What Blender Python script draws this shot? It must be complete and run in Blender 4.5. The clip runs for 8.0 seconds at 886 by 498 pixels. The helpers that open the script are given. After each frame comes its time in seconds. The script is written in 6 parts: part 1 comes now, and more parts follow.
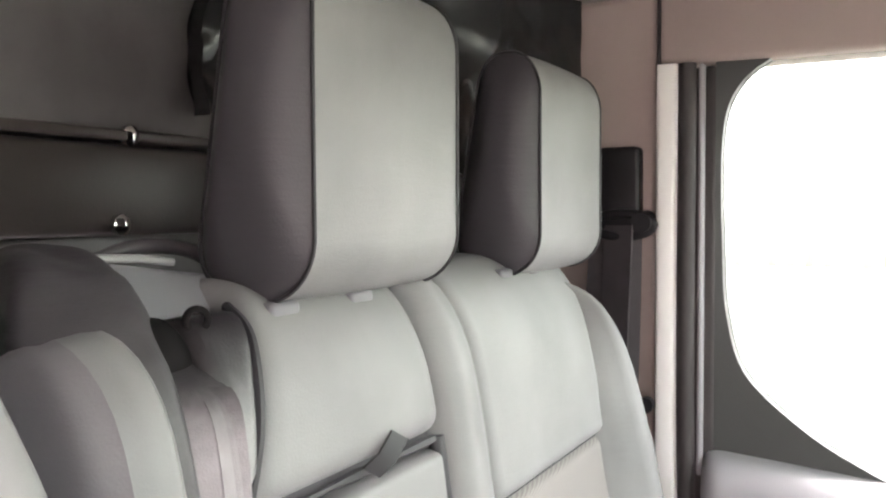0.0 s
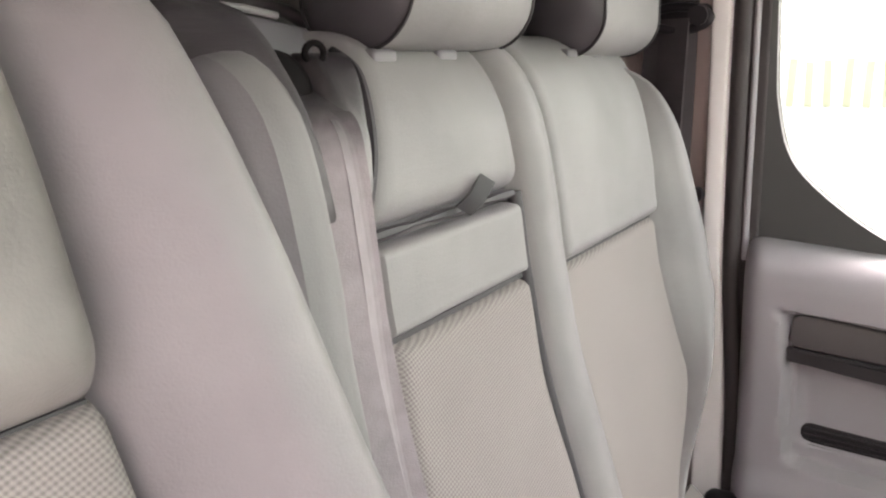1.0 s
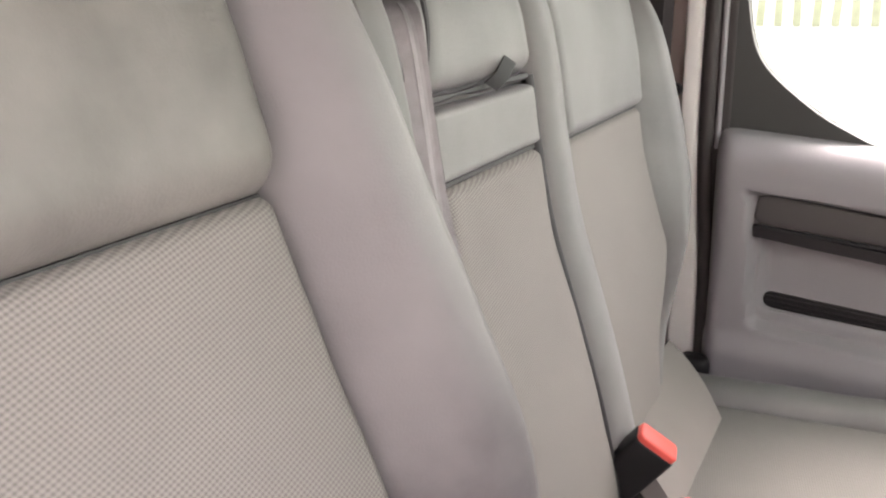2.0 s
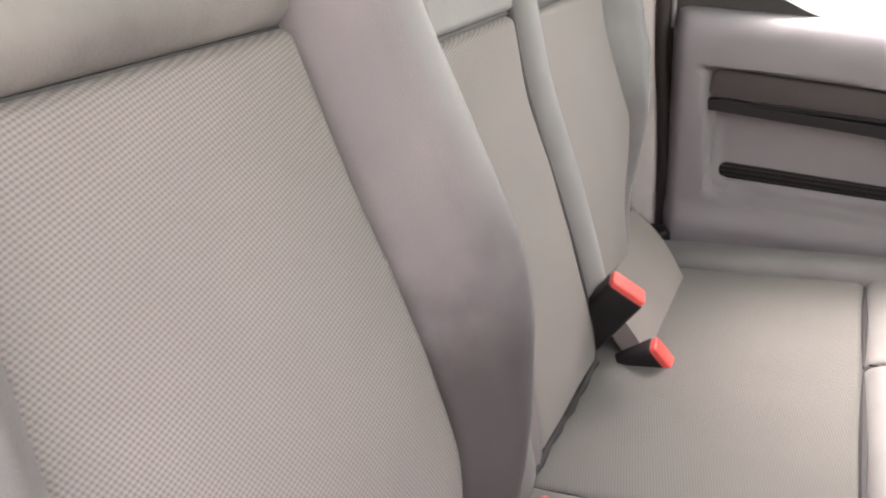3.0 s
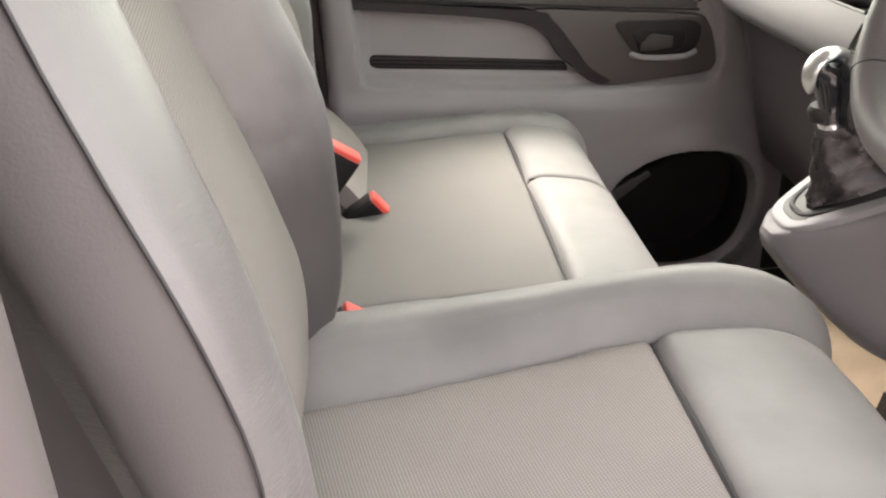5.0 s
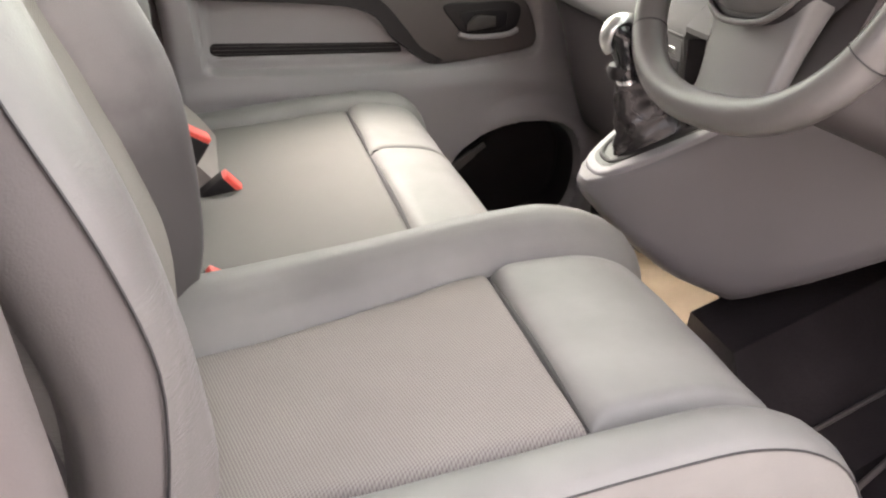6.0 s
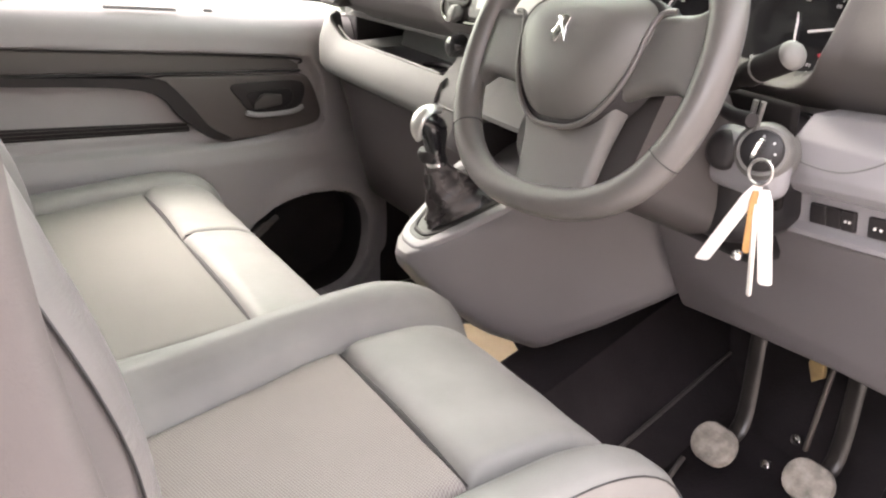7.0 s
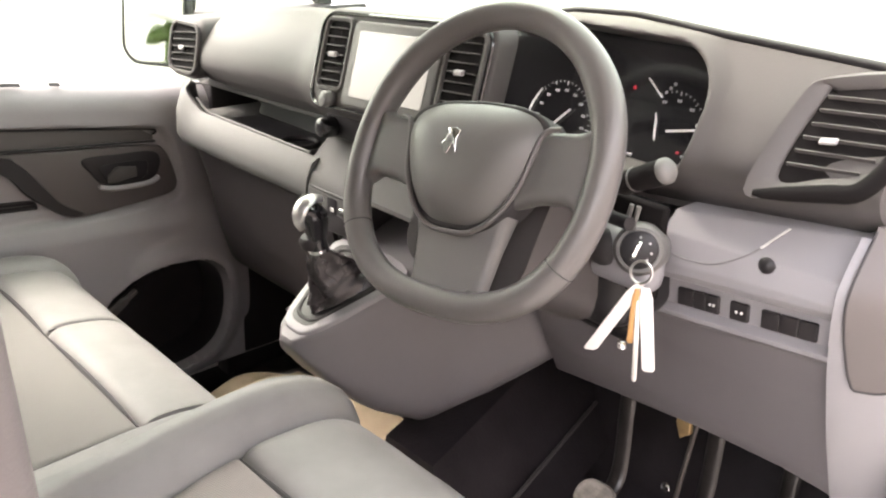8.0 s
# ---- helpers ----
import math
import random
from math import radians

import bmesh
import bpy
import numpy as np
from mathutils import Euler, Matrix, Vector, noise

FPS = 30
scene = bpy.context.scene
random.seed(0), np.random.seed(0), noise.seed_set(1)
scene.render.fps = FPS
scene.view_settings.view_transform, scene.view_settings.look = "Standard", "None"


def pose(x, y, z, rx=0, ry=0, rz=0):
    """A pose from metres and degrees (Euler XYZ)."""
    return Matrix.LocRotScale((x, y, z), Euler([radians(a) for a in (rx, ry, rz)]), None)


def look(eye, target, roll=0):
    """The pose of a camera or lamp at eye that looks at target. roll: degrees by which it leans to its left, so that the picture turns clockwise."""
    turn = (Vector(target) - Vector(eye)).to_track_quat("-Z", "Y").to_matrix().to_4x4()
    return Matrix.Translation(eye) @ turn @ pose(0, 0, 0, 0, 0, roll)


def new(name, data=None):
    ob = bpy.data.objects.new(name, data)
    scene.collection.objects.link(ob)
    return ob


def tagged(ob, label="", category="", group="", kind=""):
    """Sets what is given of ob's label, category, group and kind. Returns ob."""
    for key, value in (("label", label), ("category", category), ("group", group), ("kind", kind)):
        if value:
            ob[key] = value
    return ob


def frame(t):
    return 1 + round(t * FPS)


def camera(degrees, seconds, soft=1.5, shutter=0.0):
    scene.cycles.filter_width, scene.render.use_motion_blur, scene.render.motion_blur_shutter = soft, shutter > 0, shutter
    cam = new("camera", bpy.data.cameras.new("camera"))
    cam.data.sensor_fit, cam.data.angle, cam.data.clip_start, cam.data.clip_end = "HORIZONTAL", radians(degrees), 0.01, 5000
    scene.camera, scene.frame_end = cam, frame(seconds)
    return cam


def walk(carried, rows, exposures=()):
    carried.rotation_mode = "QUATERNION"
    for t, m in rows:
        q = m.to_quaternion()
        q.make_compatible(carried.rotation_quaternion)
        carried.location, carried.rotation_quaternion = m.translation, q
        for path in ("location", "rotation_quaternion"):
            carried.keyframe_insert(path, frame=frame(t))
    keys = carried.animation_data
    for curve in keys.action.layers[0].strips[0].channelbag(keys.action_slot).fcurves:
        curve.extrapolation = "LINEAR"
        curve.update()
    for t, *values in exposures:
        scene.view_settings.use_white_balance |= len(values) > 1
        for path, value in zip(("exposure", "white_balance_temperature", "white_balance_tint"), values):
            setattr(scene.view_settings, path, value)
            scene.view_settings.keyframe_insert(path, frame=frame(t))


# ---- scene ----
cam = camera(54.1, 8.0, soft=2.2)
PATH = [
    (0, (0.47, -0.379, 1.664), (-0.475, 1.381, 1.58), -0.3),
    (0.5, (0.463, -0.4, 1.621), (-0.547, 1.302, 1.332), -0.5),
    (1, (0.459, -0.456, 1.596), (-0.522, 1.234, 1.167), -1.1),
    (1.5, (0.465, -0.547, 1.582), (-0.462, 1.15, 1.072), -1.3),
    (1.7, (0.475, -0.58, 1.583), (-0.448, 1.106, 1.033), -1.1),
    (3, (0.497, -0.721, 1.535), (-0.296, 0.950, 0.774), -2.9),
    (3.5, (0.476, -0.743, 1.515), (-0.203, 0.919, 0.632), -3.4),
    (4, (0.418, -0.774, 1.479), (0.049, 0.975, 0.582), -3.7),
    (4.5, (0.369, -0.867, 1.496), (0.275, 0.929, 0.620), -3.0),
    (6, (0.345, -1.069, 1.496), (0.764, 0.663, 0.589), -2.5),
    (6.5, (0.283, -1.092, 1.534), (0.961, 0.583, 0.676), -1.1),
    (7, (0.209, -1.087, 1.574), (1.179, 0.461, 0.760), 0.8),
    (7.5, (0.172, -1.065, 1.623), (1.346, 0.359, 0.853), 2.1),
    (8, (0.152, -1.036, 1.671), (1.433, 0.300, 0.914), 2.4),
]
walk(cam, [(t, look(eye, target, roll)) for t, eye, target, roll in PATH], exposures=[(0.0, 5.14, 6700, 22), (0.3, 4.97, 6850, 25), (1.0, 4.70, 7000, 27), (1.6, 4.52, 7100, 26), (3.0, 4.42, 7050, 27), (4.0, 4.56, 7050, 20), (4.5, 4.57, 7100, 19), (6.2, 4.55, 7150, 20), (7.0, 4.74, 7150, 19), (8.0, 4.62, 7200, 18)])

SKY, SUN, SCREEN_LIGHT, ROLLW = 0.15, 0.05, 0.031, 8.0
SUN_FROM = (-1.5, 6.0, 5.2)

# ---- world and light ----
world = bpy.data.worlds.new("overcast_sky")
world.use_nodes = True
scene.world = world
wn = world.node_tree.nodes
sky = wn.new("ShaderNodeTexSky")
sky.sky_type = "NISHITA"
sky.sun_disc = False
sky.sun_elevation = radians(48)
sky.sun_rotation = radians(90) - math.atan2(SUN_FROM[1], SUN_FROM[0])
sky.dust_density = 3.0
wn["Background"].inputs["Strength"].default_value = SKY
haze = wn.new("ShaderNodeHueSaturation")
haze.inputs["Saturation"].default_value = 0.25
world.node_tree.links.new(sky.outputs["Color"], haze.inputs["Color"])
world.node_tree.links.new(haze.outputs["Color"], wn["Background"].inputs["Color"])
sun = new("sun", bpy.data.lights.new("sun", "SUN"))
sun.data.energy = SUN
sun.data.angle = radians(24)
sun.data.color = (1.0, 0.96, 0.9)
sun.matrix_world = look(SUN_FROM, (0, 0, 0.8))


# ---- materials ----
def material(name, color, rough=0.5, metal=0.0, vary=0.12, scale=9.0, bump=0.15, grain=350.0, gloss=0.5, coat=0.0):
    m = bpy.data.materials.new(name)
    m.use_nodes = True
    nt = m.node_tree
    b = nt.nodes["Principled BSDF"]
    b.inputs["Roughness"].default_value = rough
    b.inputs["Metallic"].default_value = metal
    b.inputs["Specular IOR Level"].default_value = gloss
    b.inputs["Coat Weight"].default_value = coat
    co = nt.nodes.new("ShaderNodeTexCoord")
    big = nt.nodes.new("ShaderNodeTexNoise")
    big.inputs["Scale"].default_value = scale
    big.inputs["Detail"].default_value = 5
    nt.links.new(co.outputs["Object"], big.inputs["Vector"])
    ramp = nt.nodes.new("ShaderNodeValToRGB")
    ramp.color_ramp.elements[0].position = 0.3
    ramp.color_ramp.elements[1].position = 0.72
    ramp.color_ramp.elements[0].color = (*[c * (1 - vary) for c in color], 1)
    ramp.color_ramp.elements[1].color = (*[min(1, c * (1 + vary)) for c in color], 1)
    nt.links.new(big.outputs["Fac"], ramp.inputs["Fac"])
    nt.links.new(ramp.outputs["Color"], b.inputs["Base Color"])
    rr = nt.nodes.new("ShaderNodeMapRange")
    rr.inputs["To Min"].default_value = max(0.02, rough - 0.08)
    rr.inputs["To Max"].default_value = min(1, rough + 0.08)
    nt.links.new(big.outputs["Fac"], rr.inputs["Value"])
    nt.links.new(rr.outputs["Result"], b.inputs["Roughness"])
    if bump:
        fine = nt.nodes.new("ShaderNodeTexNoise")
        fine.inputs["Scale"].default_value = grain
        fine.inputs["Detail"].default_value = 3
        nt.links.new(co.outputs["Object"], fine.inputs["Vector"])
        bp = nt.nodes.new("ShaderNodeBump")
        bp.inputs["Strength"].default_value = bump
        bp.inputs["Distance"].default_value = 0.002
        nt.links.new(fine.outputs["Fac"], bp.inputs["Height"])
        nt.links.new(bp.outputs["Normal"], b.inputs["Normal"])
    return m


def math_node(nt, op, a, b=None):
    n = nt.nodes.new("ShaderNodeMath")
    n.operation = op
    for k, v in enumerate((a, b)):
        if v is None:
            continue
        if isinstance(v, (int, float)):
            n.inputs[k].default_value = v
        else:
            nt.links.new(v, n.inputs[k])
    return n.outputs[0]


def woven(name, color, dark, pitch=0.0034):
    """Cloth with small slanted cells; u and v in metres."""
    m = material(name, color, 0.85, vary=0.06, bump=0.0, gloss=0.2)
    nt = m.node_tree
    b = nt.nodes["Principled BSDF"]
    ramp = [n for n in nt.nodes if n.type == "VALTORGB"][0]
    uv = nt.nodes.new("ShaderNodeUVMap")
    sep = nt.nodes.new("ShaderNodeSeparateXYZ")
    nt.links.new(uv.outputs["UV"], sep.inputs["Vector"])
    k = 2 * math.pi / pitch
    s1 = math_node(nt, "SINE", math_node(nt, "MULTIPLY", math_node(nt, "ADD", sep.outputs["X"], math_node(nt, "MULTIPLY", sep.outputs["Y"], 0.55)), k))
    s2 = math_node(nt, "SINE", math_node(nt, "MULTIPLY", math_node(nt, "SUBTRACT", math_node(nt, "MULTIPLY", sep.outputs["Y"], 1.1), math_node(nt, "MULTIPLY", sep.outputs["X"], 0.25)), k))
    h = math_node(nt, "ADD", math_node(nt, "ADD", math_node(nt, "MULTIPLY", s1, 0.22), math_node(nt, "MULTIPLY", s2, 0.28)), 0.5)
    mix = nt.nodes.new("ShaderNodeMix")
    mix.data_type = "RGBA"
    mix.inputs["A"].default_value = (*dark, 1)
    nt.links.new(math_node(nt, "MULTIPLY", h, 1.3), mix.inputs["Factor"])
    nt.links.new(ramp.outputs["Color"], mix.inputs["B"])
    nt.links.new(mix.outputs["Result"], b.inputs["Base Color"])
    bp = nt.nodes.new("ShaderNodeBump")
    bp.inputs["Strength"].default_value = 0.4
    bp.inputs["Distance"].default_value = 0.0013
    nt.links.new(h, bp.inputs["Height"])
    nt.links.new(bp.outputs["Normal"], b.inputs["Normal"])
    return m


def creased(m, strength=0.35, sat_on=False):
    """Adds short stretched wrinkles to a leather material."""
    nt = m.node_tree
    b = nt.nodes["Principled BSDF"]
    old = [n for n in nt.nodes if n.type == "BUMP"][0]
    co = [n for n in nt.nodes if n.type == "TEX_COORD"][0]
    mp = nt.nodes.new("ShaderNodeMapping")
    mp.inputs["Scale"].default_value = (46, 46, 300) if sat_on else (30, 30, 170)
    nt.links.new(co.outputs["Object"], mp.inputs["Vector"])
    w = nt.nodes.new("ShaderNodeTexNoise")
    w.inputs["Scale"].default_value = 1.0
    w.inputs["Detail"].default_value = 4
    nt.links.new(mp.outputs["Vector"], w.inputs["Vector"])
    bp = nt.nodes.new("ShaderNodeBump")
    bp.inputs["Strength"].default_value = strength
    bp.inputs["Distance"].default_value = 0.003
    if sat_on:
        # deep cross wrinkles on the lower half, where the seat is entered
        w.inputs["Distortion"].default_value = 1.3
        bp.inputs["Distance"].default_value = 0.005
        geo = nt.nodes.new("ShaderNodeNewGeometry")
        gz = nt.nodes.new("ShaderNodeSeparateXYZ")
        nt.links.new(geo.outputs["Position"], gz.inputs["Vector"])
        worn = nt.nodes.new("ShaderNodeMapRange")
        for k, v in (("From Min", 1.22), ("From Max", 1.40), ("To Min", strength), ("To Max", strength * 0.12)):
            worn.inputs[k].default_value = v
        nt.links.new(gz.outputs["Z"], worn.inputs["Value"])
        patch, pm = nt.nodes.new("ShaderNodeTexNoise"), nt.nodes.new("ShaderNodeMapRange")
        patch.inputs["Scale"].default_value = 26
        pm.inputs["From Min"].default_value, pm.inputs["From Max"].default_value = 0.42, 0.62
        pm.inputs["To Min"].default_value = 0.08
        nt.links.new(geo.outputs["Position"], patch.inputs["Vector"])
        nt.links.new(patch.outputs["Fac"], pm.inputs["Value"])
        nt.links.new(math_node(nt, "MULTIPLY", worn.outputs["Result"], pm.outputs["Result"]), bp.inputs["Strength"])
    nt.links.new(w.outputs["Fac"], bp.inputs["Height"])
    nt.links.new(old.outputs["Normal"], bp.inputs["Normal"])
    nt.links.new(bp.outputs["Normal"], b.inputs["Normal"])
    return m


def darkened_above(m, z0, z1, dark):
    """Blackens a surface above a ragged line."""
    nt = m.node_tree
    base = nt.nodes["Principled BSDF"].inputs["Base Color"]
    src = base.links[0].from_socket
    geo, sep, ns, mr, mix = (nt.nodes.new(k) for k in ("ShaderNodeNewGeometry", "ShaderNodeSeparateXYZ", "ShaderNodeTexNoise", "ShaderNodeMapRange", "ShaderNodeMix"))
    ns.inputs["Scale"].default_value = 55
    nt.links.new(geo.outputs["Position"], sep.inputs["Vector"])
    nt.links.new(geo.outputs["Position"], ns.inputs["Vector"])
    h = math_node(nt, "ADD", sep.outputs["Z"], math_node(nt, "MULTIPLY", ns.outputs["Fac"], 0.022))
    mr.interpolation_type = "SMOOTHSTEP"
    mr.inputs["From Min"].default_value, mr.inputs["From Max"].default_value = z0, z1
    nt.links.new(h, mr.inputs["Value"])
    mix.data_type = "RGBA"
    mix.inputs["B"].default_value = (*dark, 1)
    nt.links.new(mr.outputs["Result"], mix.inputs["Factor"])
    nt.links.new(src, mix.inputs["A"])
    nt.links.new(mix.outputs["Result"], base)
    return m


def scuffed_shaded(m, z0, z1, dark, much=0.75):
    """Blotchy dark scuffs, with painted shade, on the lower part of a surface."""
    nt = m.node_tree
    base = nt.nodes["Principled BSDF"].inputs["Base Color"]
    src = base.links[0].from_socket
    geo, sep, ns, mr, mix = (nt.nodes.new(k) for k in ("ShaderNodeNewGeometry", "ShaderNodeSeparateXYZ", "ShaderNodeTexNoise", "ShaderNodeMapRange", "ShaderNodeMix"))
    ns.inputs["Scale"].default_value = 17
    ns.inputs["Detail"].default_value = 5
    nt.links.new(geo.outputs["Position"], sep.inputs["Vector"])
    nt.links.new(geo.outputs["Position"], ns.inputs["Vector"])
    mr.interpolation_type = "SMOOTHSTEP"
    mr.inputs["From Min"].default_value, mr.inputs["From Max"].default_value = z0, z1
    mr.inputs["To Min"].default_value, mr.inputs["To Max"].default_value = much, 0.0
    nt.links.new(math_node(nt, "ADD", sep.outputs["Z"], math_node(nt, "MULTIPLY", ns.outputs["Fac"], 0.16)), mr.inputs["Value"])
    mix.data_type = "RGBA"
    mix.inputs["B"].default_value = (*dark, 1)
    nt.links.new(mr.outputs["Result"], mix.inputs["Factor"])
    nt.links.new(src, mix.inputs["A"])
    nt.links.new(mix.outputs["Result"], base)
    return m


def glassy(name, tint=(0.96, 0.98, 0.97)):
    m = bpy.data.materials.new(name)
    m.use_nodes = True
    nt = m.node_tree
    out = nt.nodes["Material Output"]
    nt.nodes.remove(nt.nodes["Principled BSDF"])
    tr, gl, lw, mx = (nt.nodes.new(k) for k in ("ShaderNodeBsdfTransparent", "ShaderNodeBsdfGlossy", "ShaderNodeLayerWeight", "ShaderNodeMixShader"))
    tr.inputs["Color"].default_value = (*tint, 1)
    gl.inputs["Roughness"].default_value = 0.02
    lw.inputs["Blend"].default_value = 0.3
    sheen = math_node(nt, "ADD", math_node(nt, "MULTIPLY", math_node(nt, "POWER", lw.outputs["Facing"], 4.0), 0.3), 0.02)
    nt.links.new(sheen, mx.inputs[0])
    nt.links.new(tr.outputs[0], mx.inputs[1])
    nt.links.new(gl.outputs[0], mx.inputs[2])
    nt.links.new(mx.outputs[0], out.inputs["Surface"])
    return m


def lit(name, color, strength):
    m = material(name, [c * 0.08 for c in color], 0.3, bump=0, vary=0.02)
    b = m.node_tree.nodes["Principled BSDF"]
    b.inputs["Emission Color"].default_value = (*color, 1)
    b.inputs["Emission Strength"].default_value = strength
    return m


LEATHER = creased(material("grey_leather", (0.182, 0.181, 0.174), 0.52, vary=0.22, scale=6, bump=0.14, grain=600, gloss=0.42), 0.07)
LEATHER_WORN = creased(material("creased_grey_leather", (0.132, 0.126, 0.123), 0.36, vary=0.12, scale=6, bump=0.14, grain=600, gloss=0.6), 0.42, sat_on=True)
LEATHER_OLIVE = creased(material("worn_olive_grey_leather", (0.158, 0.150, 0.136), 0.50, vary=0.34, scale=10, bump=0.16, grain=500, gloss=0.45), 0.12)
# scuffs plus the shade of the inner bolster's foot, mixed into the colour
LEATHER_SCUFF_SHADE = scuffed_shaded(creased(material("scuffed_shaded_grey_leather", (0.172, 0.164, 0.162), 0.47, vary=0.22, scale=6, bump=0.14, grain=600, gloss=0.62), 0.07), 1.24, 1.41, (0.036, 0.033, 0.034), 0.82)
LEATHER_SIDE = creased(material("dark_grey_leather", (0.08, 0.074, 0.076), 0.5, vary=0.08, scale=6, bump=0.12, grain=600), 0.12)
CLOTH = woven("woven_cloth", (0.256, 0.238, 0.221), (0.150, 0.138, 0.129))
# same cloth, greener and darker to carry the shade on the bench cushion
CLOTH_SHADED = woven("shaded_bench_cloth", (0.180, 0.179, 0.165), (0.140, 0.139, 0.128))
PIPING = material("black_piping", (0.02, 0.019, 0.02), 0.55, bump=0)
WEBBING = darkened_above(material("belt_webbing", (0.25, 0.225, 0.23), 0.7, vary=0.12, scale=60, bump=0.3, grain=900), 1.535, 1.585, (0.012, 0.010, 0.011))
WEBBING_DARK = material("dark_belt_webbing", (0.05, 0.043, 0.045), 0.7, vary=0.15, scale=40, bump=0.3, grain=900)
DOOR_PLASTIC = material("grey_door_plastic", (0.285, 0.273, 0.279), 0.5, vary=0.05, scale=5, bump=0.12, grain=900)
DOOR_UPPER = material("mid_grey_plastic", (0.075, 0.068, 0.066), 0.5, vary=0.06, scale=5, bump=0.12, grain=900)
DARK = material("charcoal_plastic", (0.018, 0.016, 0.017), 0.5, gloss=0.35, vary=0.15, scale=12, bump=0.12, grain=900)
DASH = material("dash_plastic", (0.057, 0.053, 0.051), 0.5, gloss=0.38, vary=0.07, scale=5, bump=0.15, grain=700)
DASH_LIGHT = material("light_grey_dash_plastic", (0.195, 0.19, 0.2), 0.5, vary=0.05, scale=5, bump=0.12, grain=800)
SHELF = material("shelf_plastic", (0.092, 0.093, 0.088), 0.72, gloss=0.3, vary=0.06, scale=5, bump=0.12, grain=800)
PALE = material("pale_grey_plastic", (0.30, 0.295, 0.29), 0.5, vary=0.05, bump=0.1)
HANDLE_PANEL = material("dark_door_panel", (0.080, 0.070, 0.068), 0.5, vary=0.08, scale=6, bump=0.12, grain=900)
WHEEL = material("wheel_polyurethane", (0.088, 0.083, 0.079), 0.34, vary=0.08, scale=14, bump=0.15, grain=900)
HUB = material("wheel_hub_plastic", (0.092, 0.09, 0.085), 0.45, vary=0.06, scale=8, bump=0.12, grain=900)
SLOT = material("matt_black_recess", (0.008, 0.007, 0.007), 0.85, vary=0.2, bump=0.1, gloss=0.08)
CONSOLE = material("console_plastic", (0.120, 0.115, 0.120), 0.5, vary=0.06, scale=5, bump=0.12, grain=800)
BLACK = material("black_plastic", (0.012, 0.011, 0.012), 0.42, gloss=0.3, vary=0.2, scale=15, bump=0.08)
GLOSS = material("gloss_black", (0.012, 0.012, 0.013), 0.12, vary=0.2, bump=0, coat=0.4)
RUBBER = material("black_rubber", (0.03, 0.024, 0.023), 0.65, vary=0.2, scale=25, bump=0.25, grain=300)
CHROME = material("chrome", (0.75, 0.75, 0.74), 0.12, metal=1.0, vary=0.03, bump=0)
STEEL = material("brushed_steel", (0.55, 0.55, 0.53), 0.3, metal=1.0, vary=0.12, scale=40, bump=0.1)
PAINT = material("white_body_paint", (0.80, 0.78, 0.74), 0.3, vary=0.03, bump=0, coat=0.3)
BEIGE = material("beige_pillar_trim", (0.36, 0.29, 0.26), 0.7, vary=0.05, scale=6, bump=0.15, grain=500)
HEADLINER = material("pale_headliner", (0.30, 0.27, 0.25), 0.9, vary=0.05, bump=0.2, grain=400)
RED = material("red_buckle_plastic", (0.75, 0.10, 0.08), 0.4, vary=0.06, bump=0)
BULKHEAD = material("bulkhead_panel", (0.13, 0.124, 0.120), 0.34, vary=0.3, scale=7, bump=0.1, grain=120)
RAIL = material("bulkhead_rail", (0.045, 0.038, 0.034), 0.35, vary=0.2, scale=10, bump=0.1)
MATTING = material("rubber_floor_mat", (0.022, 0.019, 0.021), 0.45, gloss=0.35, vary=0.3, scale=14, bump=0.35, grain=160)
CARD = material("brown_cardboard", (0.32, 0.25, 0.17), 0.85, vary=0.1, scale=18, bump=0.2, grain=200)
PEDAL = material("worn_pedal_rubber", (0.24, 0.22, 0.195), 0.8, vary=0.4, scale=55, bump=0.5, grain=180)
BRASS = material("yellow_zinc_steel", (0.55, 0.40, 0.2), 0.4, metal=0.8, vary=0.3, scale=30, bump=0.1)
PAPER = material("white_key_tag", (0.52, 0.51, 0.49), 0.6, vary=0.04, bump=0)
WOOD = material("yellow_key_tag", (0.40, 0.22, 0.08), 0.6, vary=0.15, scale=40, bump=0.1)
ICON = material("white_marking", (0.75, 0.75, 0.73), 0.5, bump=0, vary=0.02)
GREYTICK = material("dim_marking", (0.35, 0.35, 0.35), 0.5, bump=0, vary=0.02)
LAMP_RED = lit("red_warning_lamp", (0.6, 0.04, 0.06), 0.045)
SCREEN = lit("lit_display", (0.86, 0.87, 0.80), SCREEN_LIGHT)
GLASS = glassy("clear_glass", (0.48, 0.515, 0.485))
TINTED = glassy("green_tinted_laminated_glass", (0.70, 0.76, 0.695))
GROUND = material("pale_concrete", (0.36, 0.345, 0.325), 0.9, vary=0.15, scale=1.2, bump=0.3, grain=40)
FENCE = material("weathered_yellow_wood", (0.50, 0.505, 0.36), 0.8, vary=0.25, scale=5, bump=0.3, grain=60)
HEDGE = material("hedge_leaf", (0.10, 0.16, 0.04), 0.7, vary=0.5, scale=3, bump=0.2, grain=30)
MIRROR = material("mirror_silver", (0.9, 0.9, 0.9), 0.02, metal=1.0, vary=0.0, bump=0)


# ---- builders ----
def thing(name, base, label, category, group="", kind=""):
    e = new(name)
    e.empty_display_size = 0.05
    e.location = base
    return tagged(e, label, category, group, kind)


def origin_of(ob):
    p = Vector((0, 0, 0))
    while ob:
        p += ob.location
        ob = ob.parent
    return p


